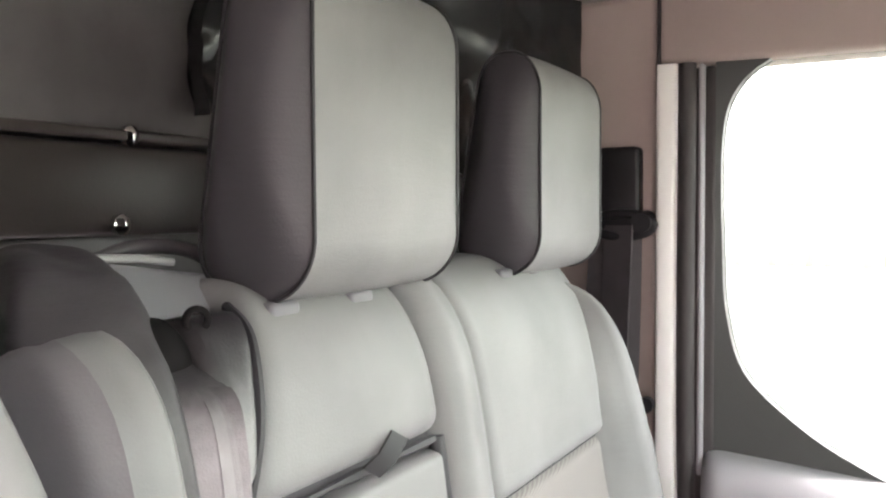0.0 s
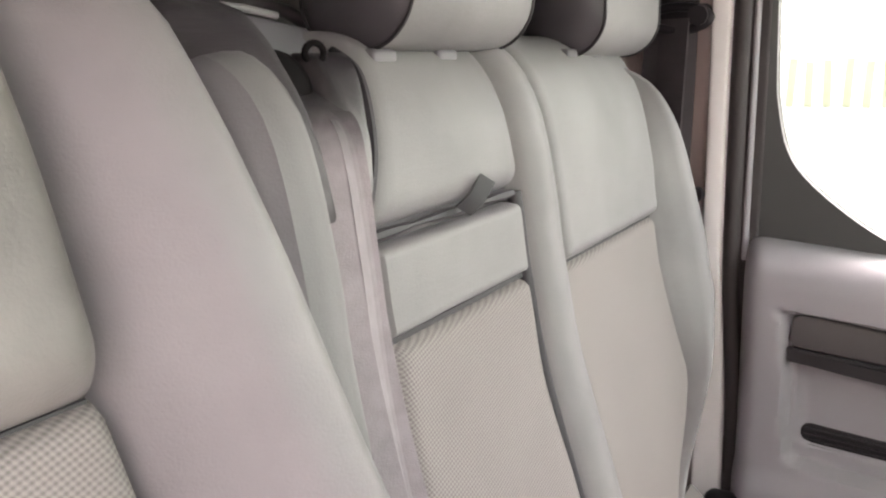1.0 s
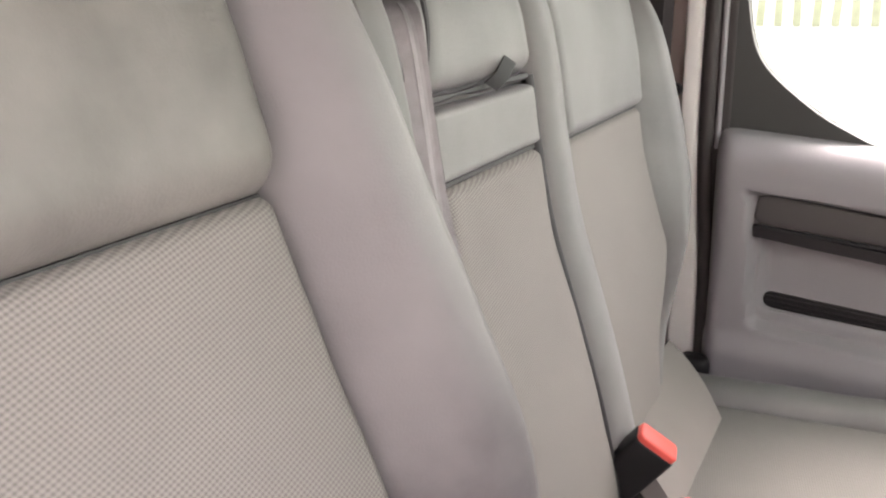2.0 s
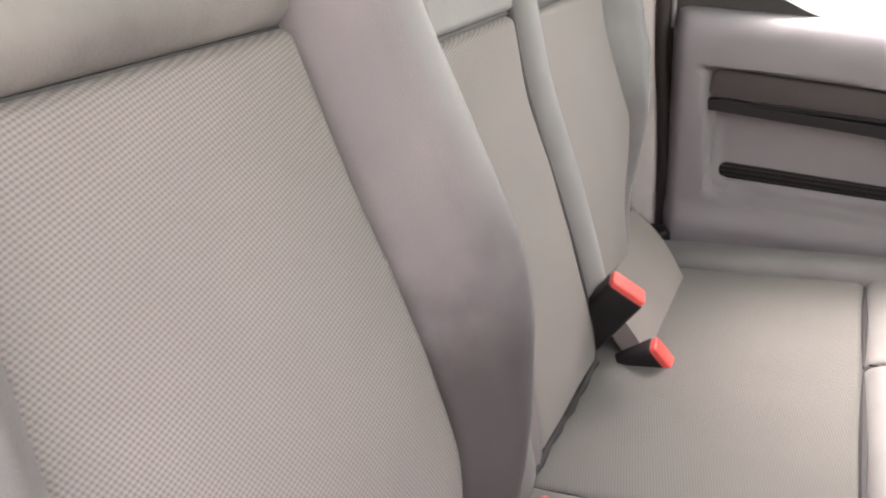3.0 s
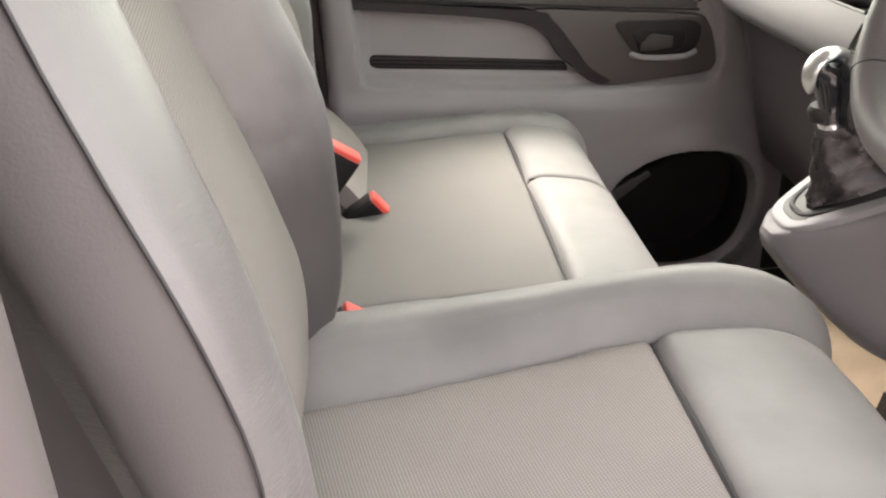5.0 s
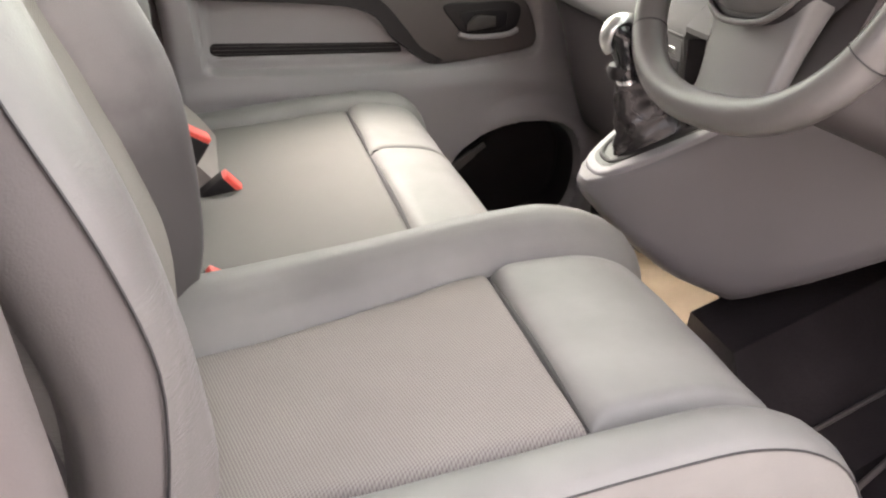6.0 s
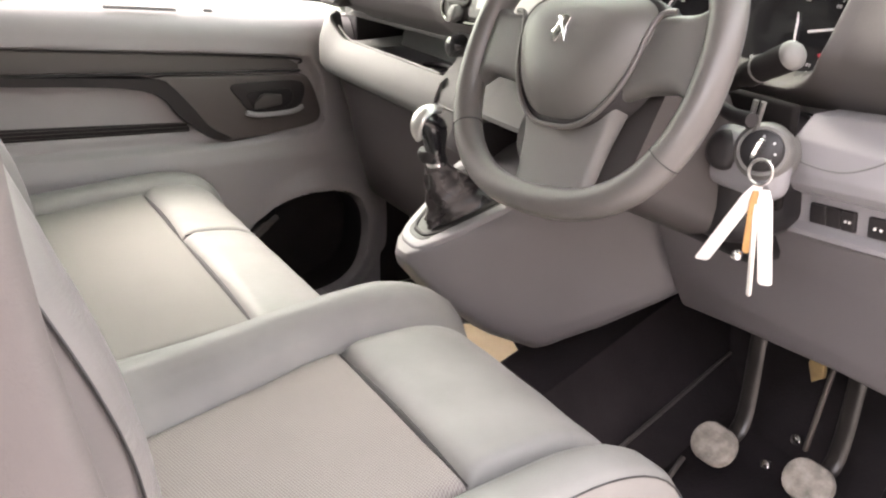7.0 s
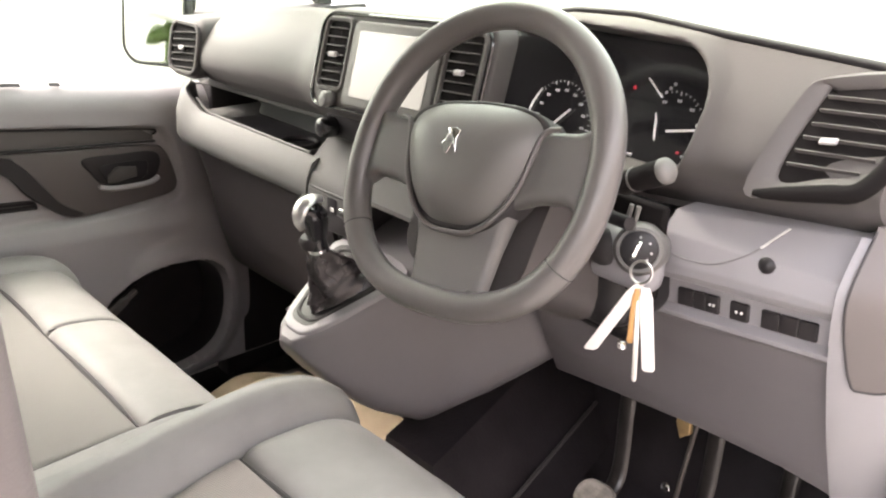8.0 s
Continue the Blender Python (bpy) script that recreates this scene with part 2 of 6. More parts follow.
def put(name, data, mat, parent=None, label="", smooth=True):
    """Links (verts, faces, uvs) or a bmesh in world metres as one mesh, under a thing or a part."""
    me = bpy.data.meshes.new(name)
    if isinstance(data, bmesh.types.BMesh):
        data.to_mesh(me)
        data.free()
    else:
        me.from_pydata([tuple(v) for v in data[0]], [], data[1])
        if len(data) > 2:
            layer = me.uv_layers.new(name="UVMap")
            uvs = data[2]
            for lp in me.loops:
                layer.data[lp.index].uv = uvs[lp.vertex_index]
        bm = bmesh.new()
        bm.from_mesh(me)
        bmesh.ops.recalc_face_normals(bm, faces=bm.faces)
        bm.to_mesh(me)
        bm.free()
    me.materials.append(mat)
    for p in me.polygons:
        p.use_smooth = smooth
    if smooth:
        me.set_sharp_from_angle(angle=radians(48))
    ob = new(name, me)
    if parent:
        ob.location = -origin_of(parent)
        ob.parent = parent
    if label:
        ob["label"] = label
    return ob


def lerp(a, b, t):
    return a + (b - a) * t


def interp(x, xs, ys):
    return float(np.interp(x, xs, ys))


def curve(x, xs, ys):
    """Like interp, but rounded at the knots."""
    k = min(max(int(np.searchsorted(xs, x)) - 1, 0), len(xs) - 2)
    h = xs[k + 1] - xs[k]
    t = min(1.0, max(0.0, (x - xs[k]) / h))

    def slope(i):
        a, b = max(i - 1, 0), min(i + 1, len(xs) - 1)
        return (ys[b] - ys[a]) / (xs[b] - xs[a])

    m0, m1 = slope(k) * h, slope(k + 1) * h
    return (2 * t ** 3 - 3 * t ** 2 + 1) * ys[k] + (t ** 3 - 2 * t ** 2 + t) * m0 + (3 * t ** 2 - 2 * t ** 3) * ys[k + 1] + (t ** 3 - t ** 2) * m1


def smoothstep(a, b, x):
    t = min(1.0, max(0.0, (x - a) / (b - a)))
    return t * t * (3 - 2 * t)


def catmull(pts, n=12, closed=False):
    """A smooth line through points."""
    pts = [Vector(p) for p in pts]
    out, m = [], len(pts)
    for i in range(m if closed else m - 1):
        if closed:
            p0, p1, p2, p3 = (pts[(i + k) % m] for k in (-1, 0, 1, 2))
        else:
            p0, p1, p2, p3 = pts[max(i - 1, 0)], pts[i], pts[i + 1], pts[min(i + 2, m - 1)]
        for k in range(n):
            t = k / n
            out.append(0.5 * ((2 * p1) + (p2 - p0) * t + (2 * p0 - 5 * p1 + 4 * p2 - p3) * t * t + (3 * p1 - p0 - 3 * p2 + p3) * t ** 3))
    if not closed:
        out.append(pts[-1])
    return out


class Profile:
    """A smooth side profile in x and z; outward is to the right of the way along it."""

    def __init__(self, pts):
        c = catmull([(x, 0, z) for x, z in pts], 14)
        self.p = np.array([(v.x, v.z) for v in c])
        d = np.r_[0, np.cumsum(np.linalg.norm(np.diff(self.p, axis=0), axis=1))]
        self.length = d[-1]
        self.s = d / d[-1]
        t = np.gradient(self.p, axis=0)
        t /= np.linalg.norm(t, axis=1)[:, None]
        self.n = np.stack([t[:, 1], -t[:, 0]], 1)

    def at(self, s, u, w):
        x, z = np.interp(s, self.s, self.p[:, 0]), np.interp(s, self.s, self.p[:, 1])
        a, b = np.interp(s, self.s, self.n[:, 0]), np.interp(s, self.s, self.n[:, 1])
        return Vector((x + a * w, u, z + b * w))

    def at_z(self, z):
        k = np.argsort(self.p[:, 1])
        return float(np.interp(z, self.p[k, 1], self.s[k]))

    def at_x(self, x):
        k = np.argsort(self.p[:, 0])
        return float(np.interp(x, self.p[k, 0], self.s[k]))


def call(f, s):
    return f(s) if callable(f) else f


def rise(d):
    d = min(1.0, max(0.0, d))
    return math.sqrt(1 - (1 - d) ** 2)


def pad(prof, ul, ur, s0, s1, t, e=0.02, ev=None, nu=18, nv=44, base=-0.015, wob=0.0020, tfun=None, across=None, tuck=1.0):
    """An upholstered panel on a profile: rounded down to its seams at all sides."""
    ev = ev or e
    vs, uvs, fs = [], [], []
    length = (s1 - s0) * prof.length
    for j in range(nv + 1):
        q = 0.5 - 0.5 * math.cos(math.pi * j / nv)
        s = s0 + (s1 - s0) * q
        a, b = call(ul, s), call(ur, s)
        for i in range(nu + 1):
            p = 0.5 - 0.5 * math.cos(math.pi * i / nu)
            u = lerp(a, b, p)
            du, dv = min(p, 1 - p) * (b - a), min(q, 1 - q) * length
            tt = t * (tfun(p, s) if tfun else 1)
            h = tt * (across(p) if across else rise(du / e)) * rise(dv / ev)
            h += wob * noise.noise(Vector((u * 14, s * prof.length * 14, t * 50))) * rise(du / e) * rise(dv / ev)
            vs.append(prof.at(s, u, h))
            uvs.append((u, s * prof.length))
    m = nu + 1
    for j in range(nv):
        for i in range(nu):
            a = j * m + i
            fs.append((a, a + 1, a + m + 1, a + m))
    rim = list(range(0, nu)) + [j * m + nu for j in range(nv)] + [nv * m + i for i in range(nu, 0, -1)] + [j * m for j in range(nv, 0, -1)]
    low = []
    for k in rim:
        j, i = divmod(k, m)
        q = 0.5 - 0.5 * math.cos(math.pi * j / nv)
        s = s0 + (s1 - s0) * q
        p = 0.5 - 0.5 * math.cos(math.pi * i / nu)
        low.append(len(vs))
        vs.append(prof.at(s, lerp(call(ul, s), call(ur, s), 0.5 + (p - 0.5) * tuck), base))
        uvs.append(uvs[k])
    for k in range(len(rim)):
        l = (k + 1) % len(rim)
        fs.append((rim[k], rim[l], low[l], low[k]))
    fs.append(tuple(reversed(low)))
    return vs, fs, uvs


def loft(rings, caps=True, closed=True):
    vs, fs, n = [], [], len(rings[0])
    for r in rings:
        vs += [Vector(p) for p in r]
    for j in range(len(rings) - 1):
        for i in range(n if closed else n - 1):
            k = (i + 1) % n
            fs.append((j * n + i, j * n + k, (j + 1) * n + k, (j + 1) * n + i))
    if caps:
        fs.append(tuple(range(n - 1, -1, -1)))
        fs.append(tuple((len(rings) - 1) * n + i for i in range(n)))
    return vs, fs


def rounded(a, b, c, d, r, k=5):
    """A rounded rectangle from (a, c) to (b, d)."""
    r = min(r, abs(b - a) / 2.001, abs(d - c) / 2.001)
    out = []
    for x, y, t0 in ((b - r, d - r, 0), (a + r, d - r, 90), (a + r, c + r, 180), (b - r, c + r, 270)):
        for i in range(k + 1):
            t = radians(t0 + 90 * i / k)
            out.append((x + r * math.cos(t), y + r * math.sin(t)))
    return out


def shell(prof, ul, ur, depth, r=0.04, s0=0.0, s1=1.0, ns=40, front=0.0, end=0.05):
    """The body behind the panels of a seat."""
    rings = []
    for j in range(ns + 1):
        q = 0.5 - 0.5 * math.cos(math.pi * j / ns)
        s = lerp(s0, s1, q)
        k = rise(min(q, 1 - q) * (s1 - s0) * prof.length / end) * 0.85 + 0.15
        a, b = call(ul, s), call(ur, s)
        c, dpt = (a + b) / 2, call(depth, s)
        cw = (front - dpt) / 2
        rings.append([prof.at(s, c + (u - c) * (0.75 + 0.25 * k), cw + (w - cw) * (0.4 + 0.6 * k)) for u, w in rounded(a, b, -dpt, front, r)])
    return loft(rings)


def tube(pts, r, k=10, closed=False, flat=1.0, up=None):
    """A bent bar along points; r may be a list. flat squeezes it along its second axis."""
    pts = [Vector(p) for p in pts]
    n = len(pts)
    rings, ref = [], Vector(up) if up else None
    for i in range(n):
        a = pts[(i - 1) % n] if closed or i else pts[i]
        b = pts[(i + 1) % n] if closed or i < n - 1 else pts[i]
        t = (b - a).normalized()
        if ref is None:
            ref = t.orthogonal().normalized()
        e1 = (ref - t * ref.dot(t)).normalized()
        if up is None:
            ref = e1
        e2 = t.cross(e1)
        rr = r[i] if isinstance(r, (list, tuple)) else r
        rings.append([pts[i] + e1 * rr * math.cos(2 * math.pi * j / k) + e2 * rr * flat * math.sin(2 * math.pi * j / k) for j in range(k)])
    if closed:
        rings.append(rings[0])
        v, f = loft(rings, caps=False)
        m = (n) * k
        return v[:m], [tuple(i % m for i in q) for q in f]
    return loft(rings)


def strip(pts, across, width, thick=0.0025):
    """A flat band along points; across: its widthways direction, one or one a point."""
    rings = []
    pts = [Vector(p) for p in pts]
    for i, p in enumerate(pts):
        a = Vector(across[i] if isinstance(across[0], (tuple, list, Vector)) else across).normalized()
        t = (pts[min(i + 1, len(pts) - 1)] - pts[max(i - 1, 0)]).normalized()
        nn = t.cross(a).normalized()
        w = width[i] if isinstance(width, (list, tuple)) else width
        rings.append([p + a * w / 2 + nn * thick / 2, p + a * w / 2 - nn * thick / 2, p - a * w / 2 - nn * thick / 2, p - a * w / 2 + nn * thick / 2])
    return loft(rings)


def slab(poly, to, w0, w1, bevel=0.004, seg=3):
    """A plate with a rounded front edge: poly in (a, b), to(a, b, w) gives the place; w1 is the front."""
    poly = [Vector((*p, 0)) for p in poly]
    area = sum(poly[i].x * poly[(i + 1) % len(poly)].y - poly[(i + 1) % len(poly)].x * poly[i].y for i in range(len(poly)))
    sign = 1 if area > 0 else -1

    def inset(d):
        out = []
        n = len(poly)
        for i in range(n):
            t1 = (poly[i] - poly[i - 1])
            t2 = (poly[(i + 1) % n] - poly[i])
            t = (t1.normalized() if t1.length > 1e-9 else t2.normalized()) + (t2.normalized() if t2.length > 1e-9 else Vector())
            t = t.normalized() if t.length > 1e-9 else Vector((1, 0, 0))
            out.append(poly[i] + Vector((-t.y, t.x, 0)) * sign * d)
        return out

    sg = 1 if w1 > w0 else -1
    rings = [[to(p.x, p.y, w0) for p in poly]]
    for k in range(seg + 1):
        a = math.pi / 2 * k / seg
        rings.append([to(p.x, p.y, w1 - sg * bevel * (1 - math.sin(a))) for p in inset(bevel * (1 - math.cos(a)))])
    return loft(rings)


def dome(poly, to, w0, h, layers=8, power=2.2, keep=0.0):
    """A cushion-shaped boss over an outline."""
    c = sum((Vector((*p, 0)) for p in poly), Vector()) / len(poly)
    rings = [[to(*p, w0) for p in poly]]
    for k in range(1, layers + 1):
        f = 1 - (k / layers)
        f = keep + (1 - keep) * f
        hh = h * (1 - f ** power) if keep == 0 else h * (1 - ((f - keep) / (1 - keep)) ** power)
        ff = max(f, 0.02)
        rings.append([to(c.x + (p[0] - c.x) * ff, c.y + (p[1] - c.y) * ff, w0 + hh) for p in poly])
    return loft(rings)


def rbox(x0, x1, y0, y1, z0, z1, r=0.008, seg=2):
    bm = bmesh.new()
    bmesh.ops.create_cube(bm, size=1.0)
    for v in bm.verts:
        v.co = Vector((lerp(x0, x1, v.co.x + 0.5), lerp(y0, y1, v.co.y + 0.5), lerp(z0, z1, v.co.z + 0.5)))
    if r:
        bmesh.ops.bevel(bm, geom=bm.edges[:], offset=r, segments=seg, profile=0.5, affect="EDGES", clamp_overlap=True)
    return bm


def sheet(fn, us, vs, back=None):
    """A skin over a grid; back(p) gives the far side of its rim, which closes it."""
    pts = [[Vector(fn(u, v)) for u in us] for v in vs]
    nu, nv = len(us), len(vs)
    verts = [p for row in pts for p in row]
    faces = [(j * nu + i, j * nu + i + 1, (j + 1) * nu + i + 1, (j + 1) * nu + i) for j in range(nv - 1) for i in range(nu - 1)]
    if back:
        rim = list(range(nu - 1)) + [j * nu + nu - 1 for j in range(nv - 1)] + [(nv - 1) * nu + i for i in range(nu - 1, 0, -1)] + [j * nu for j in range(nv - 1, 0, -1)]
        low = [len(verts) + k for k in range(len(rim))]
        verts += [Vector(back(verts[k])) for k in rim]
        for k in range(len(rim)):
            l = (k + 1) % len(rim)
            faces.append((rim[k], rim[l], low[l], low[k]))
        faces.append(tuple(reversed(low)))
    return verts, faces


def round_bar(a, b, r, k=16):
    return tube([Vector(a), Vector(b)], r, k)


def sdf_box(x, y, cx, cy, hx, hy, r):
    qx, qy = abs(x - cx) - hx + r, abs(y - cy) - hy + r
    return math.hypot(max(qx, 0), max(qy, 0)) + min(max(qx, qy), 0) - r


def frange(a, b, n):
    return [a + (b - a) * i / (n - 1) for i in range(n)]


# ---- body of the van ----
def structure(name, data, mat, label, category, smooth=True):
    return tagged(put(name, data, mat, smooth=smooth), label, category, kind="structure")


FLOOR = 0.62
structure("ground", sheet(lambda u, v: (u, v, 0.0), frange(-300, 300, 3), frange(-300, 300, 3)), GROUND, "pale sunlit concrete yard round the van", "ground", False)
structure("floor", rbox(-0.2, 1.42, -0.78, 0.49, 0.43, FLOOR, 0.004), MATTING, "black rubber-covered cab floor", "floor")
structure("floor_left", rbox(-0.2, 1.60, 0.492, 0.866, 0.40, 0.46, 0.004), MATTING, "black rubber-covered passenger footwell below the cab floor", "floor")
structure("underbody", rbox(-0.2, 1.70, -0.84, 0.93, 0.0, 0.398, 0.01), material("underbody_coating", (0.03, 0.03, 0.03), 0.8, vary=0.3, bump=0.3, grain=60), "plain dark underbody of the van", "underbody")
structure("footwell_wall", sheet(lambda u, v: (1.30 + 0.42 * v, u, FLOOR + 0.02 * v + 0.42 * v ** 1.6), frange(-0.78, 0.80, 12), frange(0, 1, 12), lambda p: p + Vector((0.04, 0, -0.03))), MATTING, "black carpeted toe board sloping up under the dashboard", "footwell")
structure("wall_rear", rbox(-0.20, -0.16, -0.80, 0.88, FLOOR, 1.98, 0.004), BULKHEAD, "dark steel bulkhead behind the seats", "bulkhead")
structure("ceiling", rbox(-0.2, 0.92, -0.80, 0.92, 1.975, 2.02, 0.01), HEADLINER, "pale fabric headliner of the cab", "ceiling")
# unseen header, added to keep overhead light off the seats
structure("header_front", rbox(0.87, 1.0, -0.79, 0.84, 1.90, 1.974, 0.02), HEADLINER, "unseen pale trim added above the windscreen to cut overhead light", "trim")
structure("roof", rbox(-0.2, 0.94, -0.86, 0.96, 2.024, 2.05, 0.01), PAINT, "white painted steel roof", "roof")

# bulkhead rail with bolts
rail = thing("bulkhead_rail", (-0.13, 0.1, 1.68), "brown-grey steel rail bolted across the bulkhead", "rail")
put("beam", rbox(-0.158, -0.132, -0.75, 0.82, 1.645, 1.725, 0.006), RAIL, rail)
put("lip", rbox(-0.158, -0.122, -0.75, 0.82, 1.727, 1.737, 0.003), RAIL, rail)
for by, bz in ((0.158, 1.732), (0.147, 1.655)):
    bolt = [[Vector((-0.130 + d, by + r * math.cos(a), bz + r * math.sin(a))) for a in frange(0, 2 * math.pi * 11 / 12, 12)] for d, r in ((0, 0.009), (0.006, 0.009), (0.009, 0.005))]
    put("bolt", loft(bolt), CHROME, rail, "shiny bolt head")

# crumpled black sheet hung on the bulkhead
def cover(u, v):
    y, z = lerp(0.26, 0.832, u), lerp(1.76 + 0.05 * math.sin(u * 7), 1.968, v)
    n = noise.noise(Vector((y * 11, z * 9, 3))) * 0.030 + noise.noise(Vector((y * 27, z * 23, 8))) * 0.010
    return (lerp(-0.10, 0.050, u ** 1.6) + n * (1.2 - u) - 0.04 * (1 - v) * (1 - u), y, z)


tagged(put("plastic_cover", sheet(cover, frange(0, 1, 60), frange(0, 1, 36), lambda p: p - Vector((0.02, 0, 0))), material("black_plastic_film", (0.02, 0.02, 0.021), 0.2, vary=0.2, bump=0.1)), "crumpled glossy black plastic cover hung on the bulkhead", "cover")

# left body side and its pillar
structure("wall_left", rbox(-0.2, 0.162, 0.855, 0.93, FLOOR, 1.97, 0.004), BEIGE, "beige trimmed body side behind the passenger door", "wall")
structure("pillar_trim", rbox(-0.05, 0.158, 0.835, 0.852, 1.19, 1.965, 0.012), BEIGE, "beige plastic trim on the door pillar", "pillar")
structure("pillar_seam", rbox(0.159, 0.163, 0.83, 0.86, 1.86, 1.965, 0.001), RUBBER, "dark joint between pillar trim and headliner", "trim")
def jamb_edge(z):
    return curve(z, [0.60, 0.95, 1.10, 1.30, 1.864], [0.2055, 0.2055, 0.2030, 0.1900, 0.1890])


structure("door_jamb", loft([[Vector((x, y, z)) for x, y in rounded(0.162, jamb_edge(z), 0.812, 0.93, 0.005, 3)] for z in frange(FLOOR, 1.864, 30)]), PAINT, "white painted steel door jamb", "door jamb")
structure("header_trim", rbox(0.1595, 1.0, 0.834, 0.93, 1.866, 1.974, 0.010, 3), BEIGE, "beige trim above the passenger window", "trim")
structure("door_seal", tube([(jamb_edge(z) + 0.0135, 0.822, z) for z in frange(FLOOR, 1.864, 40)], 0.0125, 8), RUBBER, "black rubber door seal", "seal")
structure("door_frame_edge", rbox(0.2165, 0.2235, 0.826, 0.87, 1.30, 1.864, 0.003), DOOR_PLASTIC, "grey edge of the door's window frame", "door frame")
# unseen wall, added to cut the light at the driver's doorway
structure("yard_wall", rbox(-6, 5, -3.0, -2.7, 0, 2.7, 0.02), material("shading_wall_render", (0.15, 0.134, 0.128), 0.9, vary=0.2, scale=2, bump=0.3, grain=60), "unseen plain wall added to shade the driver's doorway", "wall")
structure("sill_left", rbox(0.165, 1.4, 0.868, 0.95, 0.42, FLOOR - 0.002, 0.01), PAINT, "white painted sill under the passenger door", "sill")
structure("sill_right", rbox(-0.2, 1.4, -0.86, -0.785, 0.42, FLOOR - 0.01, 0.01), PAINT, "white painted sill of the open driver's doorway", "sill")
def pillar_edge(z):
    """The front edge of the driver's door pillar, which leans in with its height."""
    return Vector((interp(z, [0.56, 0.83, 1.07, 1.24, 1.40, 1.96], [0.350, 0.335, 0.285, 0.256, 0.236, 0.222]), interp(z, [0.56, 0.83, 1.40, 1.96], [-0.890, -0.884, -0.718, -0.690]), z))


def pillar_part(section):
    return loft([[pillar_edge(z) + Vector((a, b, 0)) for a, b in section] for z in frange(FLOOR - 0.05, 1.96, 30)])


structure("pillar_right", pillar_part([(-0.046, -0.012), (-0.046, 0.030), (-0.33, 0.045), (-0.42, 0.030), (-0.42, -0.060), (-0.12, -0.050), (-0.060, -0.030)]), PAINT, "white painted pillar behind the open driver's doorway", "pillar")
structure("pillar_seal_right", pillar_part([(0.0, 0.0), (-0.003, -0.009), (-0.012, -0.015), (-0.030, -0.017), (-0.044, -0.012), (-0.044, 0.028), (-0.020, 0.020), (-0.006, 0.010)]), material("grey_door_seal", (0.062, 0.054, 0.052), 0.6, vary=0.1, scale=12, bump=0.15, grain=500), "grey rubber seal along the driver's door pillar", "seal")
structure("header_right", rbox(-0.018, 0.92, -0.86, -0.802, 1.90, 2.02, 0.015), PAINT, "white painted rail above the open driver's doorway", "rail")
for sy, nm in ((-1, "pillar_front_right"), (1, "pillar_front_left")):
    structure(nm, tube([(0.93, sy * 0.83, 1.97), (1.28, sy * 0.85, 1.68), (1.47, sy * 0.862, 1.51)], 0.032, 10), DARK, "charcoal trimmed windscreen pillar", "pillar")
# added slab keeps the door's front end dark below the dash
structure("kick_trim", rbox(1.172, 1.50, 0.768, 0.784, 0.53, 0.99, 0.006), DARK, "charcoal slab added over the door's dark front end in the footwell", "trim")
structure("cowl", rbox(1.60, 1.72, -0.88, 0.88, 1.20, 1.40, 0.02), BLACK, "black scuttle below the windscreen", "scuttle")
structure("front_wall", rbox(1.60, 1.64, -0.88, 0.88, 0.45, 1.199, 0.0), BLACK, "black front wall of the footwell", "wall")
for sy, nm in ((-1, "front_side_right"), (1, "front_side_left")):
    structure(nm, rbox(1.14, 1.60, *sorted((sy * 0.80, sy * 0.86)), 0.45, 1.40, 0.004), DARK, "charcoal trim beside the footwell", "wall")
ws = structure("windscreen", sheet(lambda u, v: (lerp(1.64, 0.93, v) + 0.05 * (1 - (2 * u - 1) ** 2), lerp(-0.86, 0.86, u), lerp(1.40, 1.99, v)), frange(0, 1, 12), frange(0, 1, 8), lambda p: p + Vector((0.004, 0, 0.004))), TINTED, "clear laminated windscreen", "window")
ws.visible_shadow = False

# ---- outside ----
fence = thing("picket_fence", (2.0, 27.4, 0), "weathered yellow-green picket fence across the yard", "fence")
pk = rbox(-0.11, 0.11, -0.012, 0.012, 0.0, 1.15, 0.004)
pkm = bpy.data.meshes.new("picket")
pk.to_mesh(pkm)
pk.free()
pkm.materials.append(FENCE)
for i in range(46):
    p = new("picket", pkm)
    p.parent = fence
    p.location = (-6.2 + i * 0.52, 0, 0)
    p.scale = (1, 1, 1.17 + 0.05 * math.sin(i * 2.1))
    p.rotation_euler = (0, radians(2.5 * math.sin(i * 1.7)), 0)


def bush(name, cx, cy, rx, ry, h, n, seed):
    rnd = random.Random(seed)
    vs, fs = [], []
    for _ in range(n):
        a, b, r = rnd.uniform(0, 6.283), rnd.uniform(-0.2, 1.5), rnd.uniform(0.6, 1.0)
        c = Vector((cx + rx * r * math.cos(a) * math.cos(b * 0.8), cy + ry * r * math.sin(a) * math.cos(b * 0.8), max(0.1, h * r * math.sin(max(0.0, b)) + rnd.uniform(0, 0.2))))
        s = rnd.uniform(0.08, 0.2)
        d1 = Vector((rnd.uniform(-1, 1), rnd.uniform(-1, 1), rnd.uniform(-1, 1))).normalized() * s
        d2 = d1.orthogonal().normalized() * s * 0.6
        k = len(vs)
        vs += [c - d1, c + d2, c + d1, c - d2]
        fs.append((k, k + 1, k + 2, k + 3))
    return tagged(put(name, (vs, fs), HEDGE, smooth=False), "green leafy bush at the yard's edge", "bush")


bush("bush", -5.0, 1.28, 0.5, 0.32, 1.15, 1100, 4)
bush("bush", -14.0, 2.9, 1.6, 1.5, 0.7, 1300, 9)


# ---- driver's seat ----
YD = -0.368
DP = Profile([(0.222, 0.95), (0.237, 1.03), (0.240, 1.10), (0.226, 1.18), (0.20, 1.27), (0.172, 1.36), (0.146, 1.456), (0.119, 1.56), (0.092, 1.622), (0.06, 1.644), (0.0, 1.647)])
